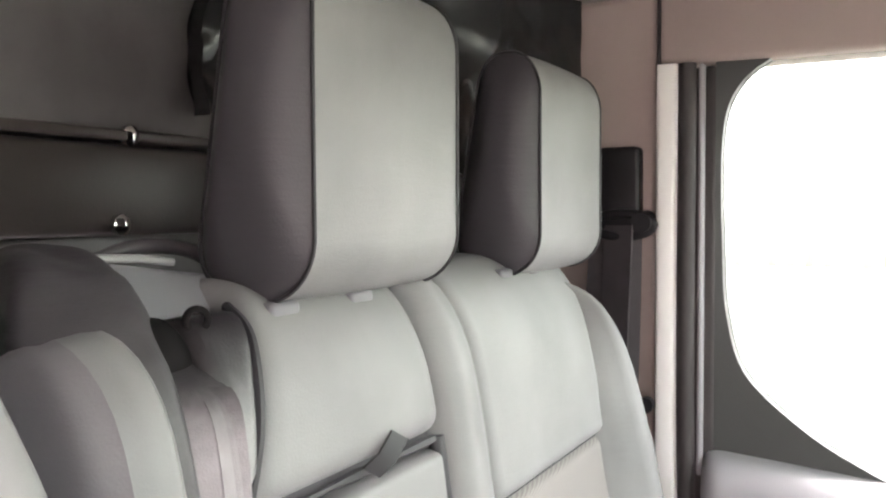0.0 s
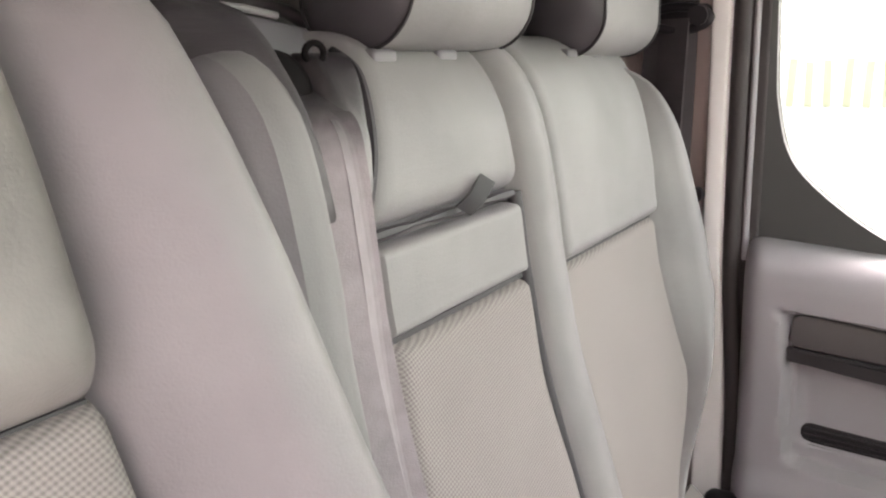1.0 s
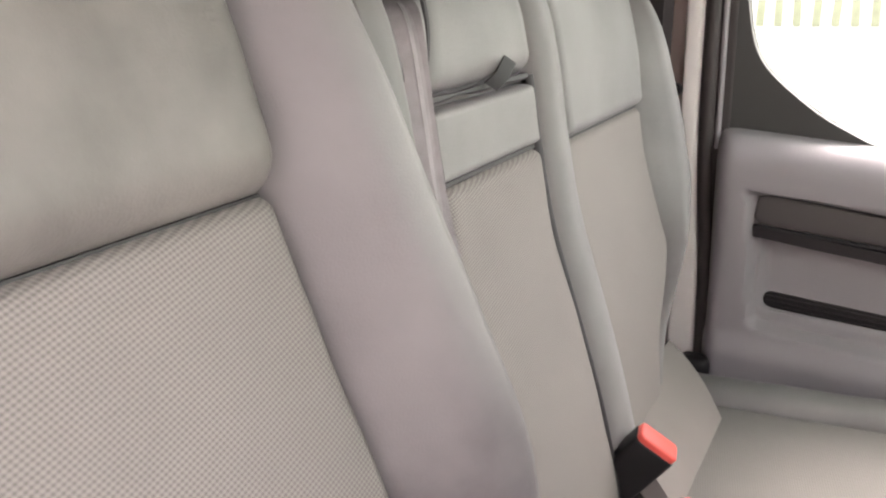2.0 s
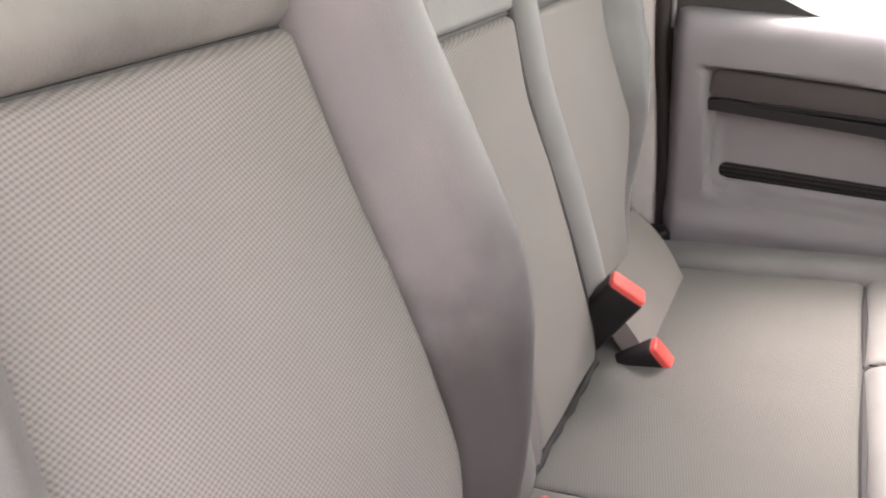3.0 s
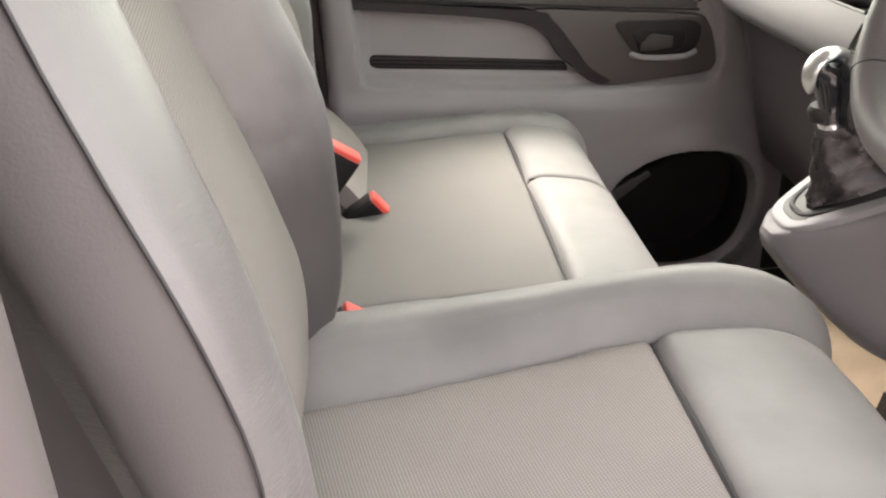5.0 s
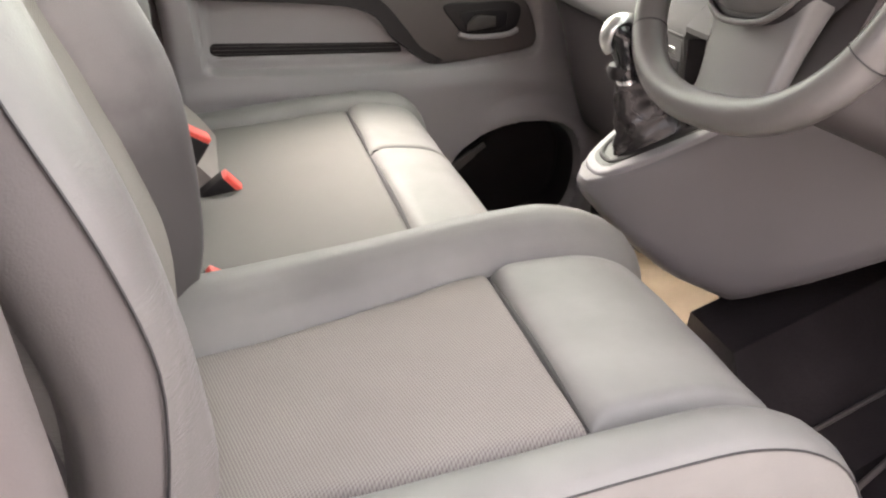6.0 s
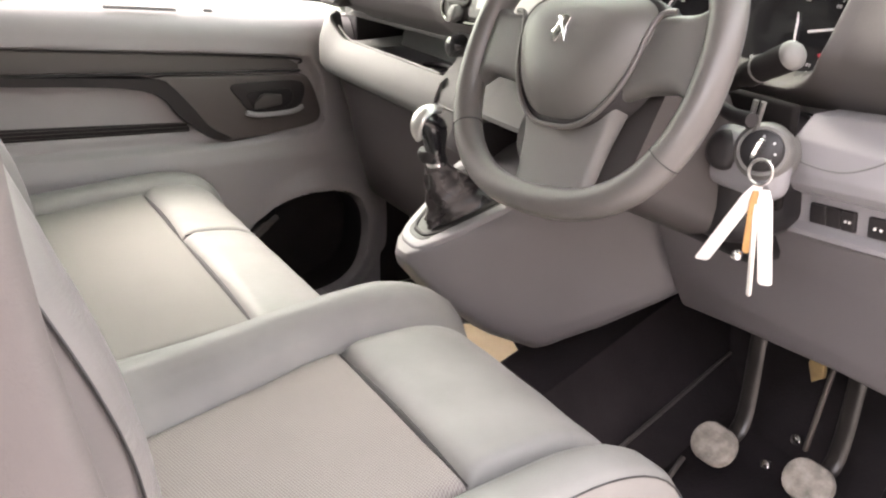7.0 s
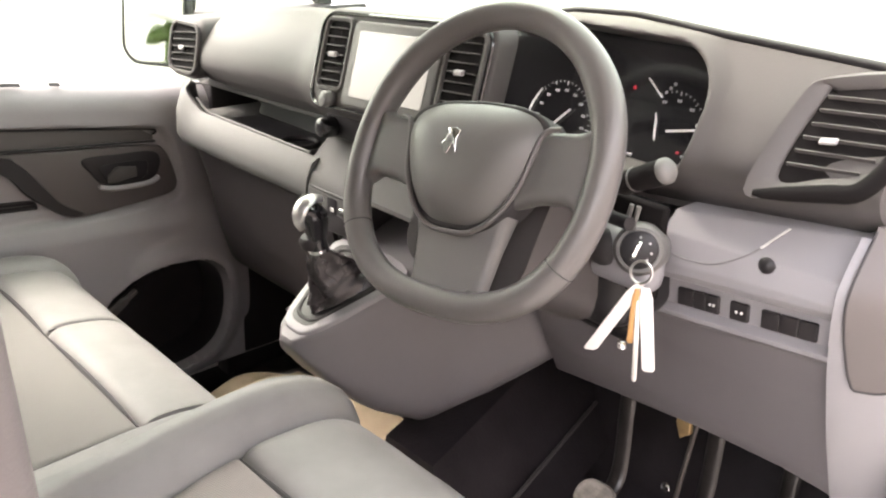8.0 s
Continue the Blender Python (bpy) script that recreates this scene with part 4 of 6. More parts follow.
# outer belt on the pillar
ob_ = thing("pillar_seat_belt", (0.11, 0.82, 1.0), "dark seat belt hanging from the door pillar", "seat belt")
put("anchor_cover", slab(rounded(0.078, 0.139, 1.636, 1.755, 0.008), lambda a, b, w: Vector((a, 0.836 - w, b)), 0, 0.022, 0.006), BLACK, ob_, "black plastic anchor cover")
put("anchor_bolt", round_bar((0.145, 0.835, 1.652), (0.145, 0.80, 1.648), 0.014), BLACK, ob_)
put("anchor_ring", tube([(0.115 + 0.045 * math.cos(a), 0.812, 1.645 + 0.016 * math.sin(a)) for a in frange(0, 6.283 * 19 / 20, 20)], 0.007, 8, closed=True), BLACK, ob_, "black belt ring")
for k, (dx, wd, dy) in enumerate(((0.0, 0.047, 0.0), (-0.022, 0.045, 0.012), (0.016, 0.03, 0.008))):
    put("webbing", strip(catmull([(0.112 + dx, 0.808 + dy, 1.645), (0.107 + dx * 1.2, 0.806 + dy, 1.5), (0.10 + dx * 1.3, 0.802 + dy, 1.3), (0.10 + dx, 0.80 + dy, 1.0), (0.12, 0.79 + dy, 0.8)], 6), (1, -0.35 + 0.3 * k, 0), wd, 0.003), WEBBING_DARK, ob_)
put("stop_button", round_bar((0.155, 0.803, 1.398), (0.155, 0.79, 1.398), 0.011), BLACK, ob_, "black belt stop button")
put("lower_anchor", rbox(0.192, 0.246, 0.755, 0.795, 0.88, 0.955, 0.014, 3), BLACK, ob_, "black lower anchor cover")


# ---- passenger door ----
def door_top(x):
    return interp(x, [0.22, 0.45, 1.05, 1.50], [1.338, 1.318, 1.250, 1.200])


def sdf_poly(x, y, poly):
    """Signed distance to a closed outline, below zero inside."""
    best, inside = 1e9, False
    for (ax, ay), (bx, by) in zip(poly, poly[1:] + poly[:1]):
        ex, ey, px, py = bx - ax, by - ay, x - ax, y - ay
        k = max(0.0, min(1.0, (px * ex + py * ey) / (ex * ex + ey * ey + 1e-12)))
        best = min(best, (px - ex * k) ** 2 + (py - ey * k) ** 2)
        if (ay > y) != (by > y) and x < ax + ex * (y - ay) / (by - ay):
            inside = not inside
    return -math.sqrt(best) if inside else math.sqrt(best)


def closed_curve(pts, k):
    return [(p.x, p.z) for p in catmull([(a, 0, b) for a, b in pts], k, closed=True)]


RECESS = closed_curve([(0.287, 1.215), (0.305, 1.242), (0.64, 1.206), (0.97, 1.166), (1.012, 1.148), (1.036, 1.10), (1.044, 1.03), (1.030, 0.990), (0.99, 0.980), (0.81, 0.977), (0.535, 0.994), (0.335, 1.012), (0.303, 1.022), (0.295, 1.05)], 4)
BIN = closed_curve([(0.822, 0.748), (0.865, 0.792), (0.92, 0.822), (0.98, 0.838), (1.04, 0.836), (1.092, 0.818), (1.122, 0.775), (1.129, 0.715), (1.116, 0.645), (1.085, 0.597), (1.03, 0.570), (0.95, 0.562), (0.87, 0.580), (0.825, 0.65)], 3)


def door_y(x, z):
    y = 0.783
    t = door_top(x)
    y -= 0.014 * smoothstep(1.0, 0.95, z + (x - 0.5) * 0.05)                       # lower half stands proud
    rec = sdf_poly(x, z, RECESS) if 0.26 < x < 1.07 and 0.95 < z < 1.27 else 1
    y += 0.024 * smoothstep(0.003, -0.009, rec)
    # a deeper field behind the grip band, ending along its slant
    inner = sdf_box(x, z + (x - 0.5) * 0.075, 0.535, 1.100, 0.228, 0.074, 0.024)
    edge = interp(z, [0.98, 1.01, 1.05, 1.09, 1.12, 1.2], [0.775, 0.752, 0.708, 0.675, 0.645, 0.62])
    y += 0.012 * smoothstep(0.0, -0.010, inner) * smoothstep(edge + 0.012, edge - 0.004, x)
    d = t - z
    if d < 0.06:
        y += 0.062 * (1 - rise(d / 0.06))                                          # rolled top edge
    y += 0.05 * (1 - rise((x - 0.223) / 0.03))                                     # rolled rear edge
    y += 0.03 * smoothstep(1.03, 1.14, x) * smoothstep(0.80, 0.95, z)
    if x > 0.75 and z < 0.92:
        bd = sdf_poly(x, z, BIN)
        y -= 0.026 * smoothstep(0.062, 0.012, bd) * smoothstep(-0.010, 0.0, bd) * smoothstep(0.86, 1.02, x)      # broad raised rim
        y += 0.110 * smoothstep(0.002, -0.008, bd)
    return y


door = tagged(thing("door_1", (0.7, 0.82, FLOOR), "closed passenger door with grey plastic trim", "door"), kind="structure")
xs = frange(0.224, 1.17, 150) + frange(1.2, 1.5, 8)
put("trim_panel", sheet(lambda x, k: (x, door_y(x, lerp(0.53, door_top(x), k)), lerp(0.53, door_top(x), k)), xs, frange(0, 1, 150), lambda p: Vector((p.x, 0.885, p.z))), DOOR_PLASTIC, door)


def on_door(dy):
    return lambda a, b, w: Vector((a, dy - w, b))


band = catmull([(x, 0, z) for x, z in ((0.292, 1.188), (0.36, 1.180), (0.644, 1.147), (0.690, 1.128), (0.735, 1.071), (0.768, 1.025), (0.815, 0.992))], 6)
low = catmull([(x, 0, z) for x, z in ((0.795, 0.987), (0.762, 1.000), (0.740, 1.018), (0.705, 1.049), (0.628, 1.121), (0.36, 1.160), (0.294, 1.168))], 6)
low = low[::-1]
put("band", loft([[Vector((a.lerp(b, q).x, 0.834 - w, a.lerp(b, q).z)) for q, w in ((0.0, 0), (0.0, 0.036), (0.06, 0.042), (0.94, 0.042), (1.0, 0.036), (1.0, 0))] for a, b in zip(band, low)]), DARK, door, "charcoal curved grip band")
put("slot", slab(rounded(-0.205, 0.205, -0.017, 0.017, 0.014), lambda a, b, w: Vector((0.520 + a, 0.820 - w, 1.037 + b - 0.092 * a)), 0, 0.006, 0.002), BLACK, door, "black pull slot")
for q in range(4):
    put("slot_rib", strip([(0.32, 0.8125, 1.066 - 0.008 * q), (0.72, 0.8125, 1.034 - 0.008 * q)], (0, 1, 0), 0.004, 0.002), DARK, door)
put("inlay", slab([(0.297, 1.232), (0.31, 1.2385), (0.64, 1.1995), (0.962, 1.158), (0.986, 1.143), (0.987, 1.131), (0.64, 1.158), (0.30, 1.190), (0.293, 1.20)], on_door(0.8075), 0, 0.0115, 0.003), DOOR_UPPER, door, "darker grey inlay strip")
for g in ([(0.313, 0.7955, 1.2405), (0.64, 0.7955, 1.2015), (0.962, 0.7955, 1.160), (0.987, 0.7955, 1.144)], [(0.30, 0.7955, 1.1865), (0.64, 0.7955, 1.1565), (0.99, 0.7955, 1.128)]):
    put("groove", tube(catmull(g, 8), 0.0028, 6), PIPING, door, "dark groove")
panel = catmull([(x, 0, z) for x, z in ((0.66, 1.148), (0.80, 1.136), (0.975, 1.120), (1.014, 1.10), (1.035, 1.04), (1.034, 1.01), (1.01, 0.996), (0.92, 0.988), (0.83, 0.983), (0.775, 0.990), (0.735, 1.03), (0.69, 1.085), (0.65, 1.125))], 5, closed=True)
put("handle_panel", slab([(p.x, p.z) for p in panel], on_door(0.8075), 0, 0.012, 0.006), HANDLE_PANEL, door, "dark grey sunken handle panel")
bez = closed_curve([(0.822, 1.112), (0.90, 1.112), (0.982, 1.106), (0.998, 1.078), (0.975, 1.040), (0.92, 1.037), (0.868, 1.042), (0.84, 1.075)], 4)
put("handle_bezel", slab(bez, on_door(0.796), 0, 0.004, 0.003), DARK, door, "charcoal handle surround")
cup = [(p.x, p.z) for p in catmull([(0.862, 0, 1.092), (0.955, 0, 1.09), (0.965, 0, 1.065), (0.945, 0, 1.048), (0.878, 0, 1.050), (0.864, 0, 1.068)], 5, closed=True)]
put("handle_cup", slab(cup, on_door(0.793), 0, 0.0030, 0.002), BLACK, door, "black handle recess")
put("handle", loft([[Vector((x, 0.791 - w, 1.062 + h + 0.006 * q)) for h, w in rounded(-0.011, interp(q, [0, 0.3, 1], [0.006, 0.024, 0.012]), 0.0, interp(q, [0, 0.3, 1], [0.004, 0.013, 0.008]), 0.005, 3)] for q, x in ((k / 8, lerp(0.872, 0.936, k / 8)) for k in range(9))]), DASH, door, "grey release lever")
put("handle_lip", tube(catmull([(0.850, 0.792, 1.047), (0.875, 0.788, 1.039), (0.92, 0.787, 1.036), (0.965, 0.787, 1.037), (0.990, 0.791, 1.046)], 6), [0.003] + [0.0065] * 23 + [0.003], 8), DOOR_PLASTIC, door, "pale lower lip of the handle recess")
# door bin
BINM = (sum(a for a, b in BIN) / len(BIN), sum(b for a, b in BIN) / len(BIN))
bin_in = [(BINM[0] + (a - BINM[0]) * 0.955, BINM[1] + (b - BINM[1]) * 0.955) for a, b in BIN]
put("bin_liner", loft([[Vector((a, y, b)) for a, b in q] for q, y in ((bin_in, 0.768), ([(a * 0.985 + 0.015 * BINM[0], b * 0.985 + 0.015 * BINM[1]) for a, b in bin_in], 0.80), ([(a * 0.93 + 0.07 * BINM[0], b * 0.93 + 0.07 * BINM[1]) for a, b in bin_in], 0.852), ([(a * 0.002 + 0.998 * BINM[0], b * 0.002 + 0.998 * BINM[1]) for a, b in bin_in], 0.856))], caps=False), BLACK, door, "black inside of the door bin")
put("bin_lip", strip(catmull([(0.822, 0.760, 0.744), (0.86, 0.764, 0.768), (0.90, 0.770, 0.790)], 6), (0.45, 0.1, -0.9), [0.020] * 4 + [0.017] * 4 + [0.010] * 5, 0.012), DOOR_UPPER, door, "grey lip at the mouth of the door bin")

put("door_edge", rbox(0.208, 0.238, 0.84, 0.90, 0.50, 1.862, 0.006), RUBBER, door, "black edge of the door")

# window frame of the door
hole = catmull([(x, 0, z) for x, z in ((0.246, 1.60), (0.244, 1.75), (0.258, 1.82), (0.30, 1.862), (0.36, 1.872), (0.70, 1.868), (0.98, 1.84), (1.22, 1.66), (1.42, 1.48), (1.50, 1.36), (1.47, 1.24), (1.36, 1.215), (1.05, 1.245), (0.80, 1.268), (0.50, 1.308), (0.41, 1.338), (0.336, 1.385), (0.275, 1.445), (0.252, 1.52))], 5, closed=True)
cen = Vector((0.72, 0, 1.55))


def rectify(p):
    d = p - cen
    k = max(abs(d.x) / (0.80 if d.x > 0 else 0.484), abs(d.z) / (0.335 if d.z > 0 else 0.36))
    return cen + d / k


ring = [[Vector((p.x, 0.845, p.z)) for p in hole], [Vector((p.x, 0.875, p.z)) for p in hole], [Vector((rectify(p).x, 0.878, rectify(p).z)) for p in hole], [Vector((rectify(p).x, 0.842, rectify(p).z)) for p in hole]]
ring.append(ring[0])
put("window_frame", loft(ring, caps=False), material("window_surround", (0.035, 0.038, 0.034), 0.5, vary=0.1, bump=0.1), door, "charcoal window surround")
pane = put("pane", slab([(p.x, p.z) for p in hole], lambda a, b, w: Vector((a, 0.862 + w, b)), 0, 0.004, 0.001), GLASS, door, "clear window glass")
pane.visible_shadow = False
for xa, xb, ya in ((0.575, 0.722, 0.8085), (0.781, 0.802, 0.812)):
    put("demist_slot", strip([(xa, ya, 1.3025 - 0.112 * (xa - 0.54) + 0.35 * (ya - 0.8085)), (xb, ya, 1.3025 - 0.112 * (xb - 0.54) + 0.35 * (ya - 0.8085))], (0, 0.8, 0.6), 0.008, 0.002), BLACK, door, "thin dark slot")

# outside mirror
mir = thing("door_mirror", (1.15, 1.0, 1.25), "white door mirror outside the passenger window", "mirror")


def mir_to(a, b, w):
    return Vector((1.152, 1.058, 1.395)) + Vector((-0.5, 0.86, 0)).normalized() * a + Vector((0.120, 0.070, 0.990)) * b + Vector((-0.851, -0.496, 0.140)) * w


put("housing", dome(rounded(-0.10, 0.10, -0.15, 0.15, 0.05), lambda a, b, w: mir_to(a, b, -w), 0.0, 0.09, 8, 2.5), PAINT, mir, "white painted housing")
put("rim", tube([mir_to(a, b, 0.002) for a, b in rounded(-0.10, 0.10, -0.15, 0.15, 0.05)], 0.004, 8, closed=True), DASH, mir, "dark grey rim")
put("mirror_glass", slab(rounded(-0.096, 0.096, -0.146, 0.146, 0.047), mir_to, 0.0, 0.004, 0.001), MIRROR, mir, "mirror glass")
put("arm", tube([mir_to(-0.09, -0.12, -0.03), (1.20, 0.96, 1.24), (1.20, 0.89, 1.21)], 0.025, 10), BLACK, mir, "black mirror arm")


# ---- dashboard ----
def dash_top(y):
    return interp(y, [-0.80, -0.676, -0.49, -0.366, -0.27, -0.10, 0.0, 0.387, 0.70, 0.83], [1.512, 1.521, 1.530, 1.538, 1.533, 1.50, 1.482, 1.462, 1.42, 1.395])


def dash_low(y):
    return interp(y, [-0.80, -0.735, -0.494, -0.30, -0.15, 0.1, 0.8], [1.352, 1.346, 1.318, 1.30, 1.27, 1.274, 1.256])


def dash_face(y, k):
    """x of the upper dashboard's face, k from its foot to its brow."""
    x = curve(k, [0, 0.10, 0.22, 0.38, 0.6, 0.8, 0.92, 1.0], [1.110, 1.080, 1.052, 1.035, 1.042, 1.066, 1.094, 1.128])
    x = lerp(x, curve(k, [0, 0.10, 0.22, 0.36, 0.6, 0.85, 1.0], [1.112, 1.085, 1.060, 1.049, 1.071, 1.102, 1.120]), smoothstep(-0.02, -0.12, y))
    x += 0.02 * smoothstep(0.60, 0.80, y) - 0.018 * smoothstep(-0.10, 0.02, y) * smoothstep(0.30, 0.2, y)
    return x


def dash_section(y):
    lo, hi = dash_low(y), dash_top(y)
    xb = dash_face(y, 1.0)
    pts = [(1.62, hi - 0.20), (1.45, hi - 0.145), (1.28, hi - 0.080), (1.21, hi - 0.046), (xb + 0.045, hi - 0.020), (xb + 0.020, hi - 0.005), (xb + 0.008, hi)]
    for k in frange(1.0, 0.0, 84):
        z = lerp(lo, hi - 0.006, k)
        x = dash_face(y, k)
        sd = sdf_box(y, z, -0.280, 1.428, 0.232, 0.088, 0.075)
        x += 0.080 * smoothstep(0.004, -0.026, sd)
        x -= 0.008 * smoothstep(0.03, 0.0, abs(sd)) * smoothstep(-0.02, 0.0, sd + 0.02)
        pts.append((x, z))
    pts += [(1.105, lo - 0.006), (1.20, lo - 0.008), (1.60, lo - 0.01)]
    return [Vector((x, y, z)) for x, z in pts]


dash = tagged(thing("dashboard", (1.2, 0, 0.95), "dark grey moulded plastic dashboard of the van", "dashboard"), kind="structure")
ys = sorted(set([round(v, 4) for v in frange(-0.736, 0.785, 90)] + [round(v, 4) for v in frange(-0.53, -0.03, 200)]))
put("upper_dash", loft([dash_section(y) for y in ys]), DASH, dash)

put("brow_edge", tube([Vector((dash_face(y, 1.0) + 0.006, y, dash_top(y) - 0.002)) for y in frange(-0.733, -0.08, 50)], 0.0065, 8), BLACK, dash, "black front edge of the dash top")

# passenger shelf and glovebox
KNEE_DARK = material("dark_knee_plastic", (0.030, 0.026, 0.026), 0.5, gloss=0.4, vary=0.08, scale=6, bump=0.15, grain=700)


def shelf_section(y):
    up = 0.035 * smoothstep(0.60, 0.70, y)
    pts = [(1.22, 1.25), (1.19, 1.19), (1.06, 1.188), (1.032, 1.20), (1.024, 1.222 + up), (1.012, 1.230 + up), (0.998, 1.222 + up), (0.986, 1.195 + up * 0.8), (0.984, 1.172), (0.996, 1.152), (1.03, 1.132), (1.055, 1.08), (1.075, 0.98), (1.10, 0.88), (1.13, 0.83), (1.22, 0.80), (1.50, 0.80), (1.5, 1.25)]
    k = 0.06 * smoothstep(0.66, 0.775, y)
    return [Vector((x + k, y, z)) for x, z in pts]


put("glove_shelf", loft([shelf_section(y) for y in frange(0.19, 0.775, 50)]), SHELF, dash, "light grey passenger shelf and knee panel")
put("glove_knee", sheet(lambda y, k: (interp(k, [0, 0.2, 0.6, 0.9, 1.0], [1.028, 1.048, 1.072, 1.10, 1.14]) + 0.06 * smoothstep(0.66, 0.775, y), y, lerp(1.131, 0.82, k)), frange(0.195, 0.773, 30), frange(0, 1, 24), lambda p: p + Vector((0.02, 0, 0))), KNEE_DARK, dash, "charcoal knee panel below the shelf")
put("shelf_mat", rbox(1.04, 1.18, 0.24, 0.66, 1.1885, 1.192, 0.001), BLACK, dash, "black shelf lining")
put("cup_ring", tube([(1.10 + 0.038 * math.cos(a), 0.38 + 0.038 * math.sin(a), 1.2) for a in frange(0, 6.283 * 23 / 24, 24)], 0.006, 8, closed=True), DARK, dash, "charcoal cup holder ring")
put("lip_edge", tube([(1.030, y, 1.2245 + 0.035 * smoothstep(0.60, 0.70, y)) for y in frange(0.24, 0.66, 24)], 0.003, 6), DASH, dash, "dark lip edge")
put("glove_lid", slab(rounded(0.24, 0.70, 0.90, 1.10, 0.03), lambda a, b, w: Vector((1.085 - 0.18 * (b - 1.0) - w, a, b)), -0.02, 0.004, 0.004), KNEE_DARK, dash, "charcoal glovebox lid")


def vent(name_to, a0, a1, b0, b1, n, label, knob=True, mat_frame=DASH, r=0.012, slant=0.0):
    """Louvred air outlet in the plane given by name_to(a, b, w)."""
    v = put("air_vent", slab(rounded(a0, a1, b0, b1, r), name_to, -0.012, 0.0015, 0.0006), SLOT, dash, label)
    o = rounded(a0 - 0.004, a1 + 0.004, b0 - 0.004, b1 + 0.004, r)
    put("frame", tube([name_to(a, b, 0.003) for a, b in o], 0.0045, 6, closed=True), mat_frame, v)
    for i in range(n):
        b = lerp(b0, b1, (i + 0.7) / (n + 0.4))
        put("louvre", strip([name_to(a, b + slant * (a - a0), 0.005) for a in (a0 + 0.004, (a0 + a1) / 2, a1 - 0.004)], name_to(0, 0.35, 1) - name_to(0, 0, 0), 0.0050, 0.0014), DASH, v)
    if knob:
        am, bm_ = (a0 + a1) / 2, lerp(b0, b1, 0.5)
        put("knob", slab(rounded(am - 0.009, am + 0.009, bm_ - 0.004, bm_ + 0.004, 0.002), name_to, 0.006, 0.012, 0.002), PALE, v, "pale grey vent tab")
    return v


# centre unit: screen between two vents
def unit_to(a, b, w):
    return Vector((1.012 + 0.26 * (b + 0.01) - w, a - 0.008, 1.418 + b - 0.062 * a))


put("unit_bezel", slab(rounded(-0.205, 0.205, -0.080, 0.082, 0.035), unit_to, -0.042, 0.0, 0.007), DASH, dash, "dark grey bezel round the screen")
put("bezel_line", tube([unit_to(a, b, 0.001) for a, b in rounded(-0.198, 0.198, -0.073, 0.075, 0.030)], 0.003, 6, closed=True), GLOSS, dash, "glossy trim line")
put("screen_surround", slab(rounded(-0.105, 0.108, -0.066, 0.066, 0.010), unit_to, -0.01, 0.006, 0.003), HUB, dash, "grey screen surround")
put("display", slab(rounded(-0.086, 0.088, -0.050, 0.052, 0.004), unit_to, 0.0, 0.0075, 0.001), SCREEN, dash, "brightly lit pale touch screen")
vent(unit_to, 0.118, 0.178, -0.040, 0.062, 7, "black louvred air vent")
vent(unit_to, -0.185, -0.118, -0.040, 0.062, 7, "black louvred air vent")
for a in (0.142, -0.150):
    put("rotary_knob", loft([[unit_to(a + r * math.cos(t), -0.060 + r * math.sin(t), w) for t in frange(0, 6.283 * 15 / 16, 16)] for r, w in ((0.014, 0), (0.014, 0.014), (0.011, 0.017), (0.002, 0.0175))]), HUB, dash, "grey rotary knob")

# end vents
def left_to(a, b, w):
    return Vector((1.036 + 0.18 * b - 0.06 * a - w, 0.706 + a, 1.345 + b))


put("vent_body", slab(rounded(-0.060, 0.066, -0.062, 0.064, 0.034), left_to, -0.10, -0.001, 0.012), DASH, dash, "grey housing of the end vent")
vent(left_to, -0.046, 0.050, -0.044, 0.048, 6, "black louvred air vent at the dashboard's end", slant=-0.10, r=0.024)


def right_to(a, b, w):
    return Vector((1.068 + 0.52 * b - 0.1 * a - w, -0.685 + a, 1.437 + b - 0.12 * a + 0.0))


def smooth_poly(pts, k):
    return [(p.x, p.z) for p in catmull([(a, 0, b) for a, b in pts], k, closed=True)]


v_out = smooth_poly([(0.086, -0.046), (0.0665, 0.052), (0.040, 0.074), (-0.053, 0.074), (-0.053, 0.0), (-0.03, -0.036), (0.03, -0.046)], 6)
v_in = smooth_poly([(0.0565, -0.030), (0.0405, 0.054), (0.030, 0.060), (-0.047, 0.060), (-0.049, 0.012), (-0.03, -0.016), (0.01, -0.027)], 6)
put("vent_surround", loft([[right_to(a, b, w) for a, b in q] for q, w in ((v_out, -0.05), (v_out, 0.006), ([(a * 0.985, b * 0.985) for a, b in v_out], 0.010), ([(a * 1.06, b * 1.06) for a, b in v_in], 0.006), (v_in, 0.002), (v_in, -0.03))], caps=False), DASH, dash, "grey bevelled vent surround")
put("vent_mouth", slab(v_in, right_to, -0.03, 0.0030, 0.001), SLOT, dash, "black mouth of the driver's vent")
for i in range(6):
    b = lerp(-0.018, 0.052, i / 5)
    put("louvre", strip([right_to(a, b + 0.05 * a, 0.006) for a in (lerp(0.052, 0.038, i / 5), 0.0, interp(b, [-0.02, 0.0, 0.02, 0.06], [-0.022, -0.036, -0.046, -0.047]))], right_to(0, 0.9, 1) - right_to(0, 0, 0), 0.0045, 0.0014), DASH, dash)
put("vent_tab", slab(rounded(0.008, 0.026, 0.008, 0.014, 0.002), right_to, 0.010, 0.016, 0.002), PALE, dash, "pale grey vent tab")
put("vent_lip", tube(catmull([right_to(0.073, -0.049, 0.006), right_to(0.05, -0.046, 0.010), right_to(0.0, -0.040, 0.012), right_to(-0.032, -0.034, 0.012), right_to(-0.051, -0.004, 0.010), right_to(-0.054, 0.03, 0.006)], 6), [0.005 + 0.0050 * smoothstep(0, 13, q) for q in range(31)], 10), SLOT, dash, "dark lower lip of the vent")


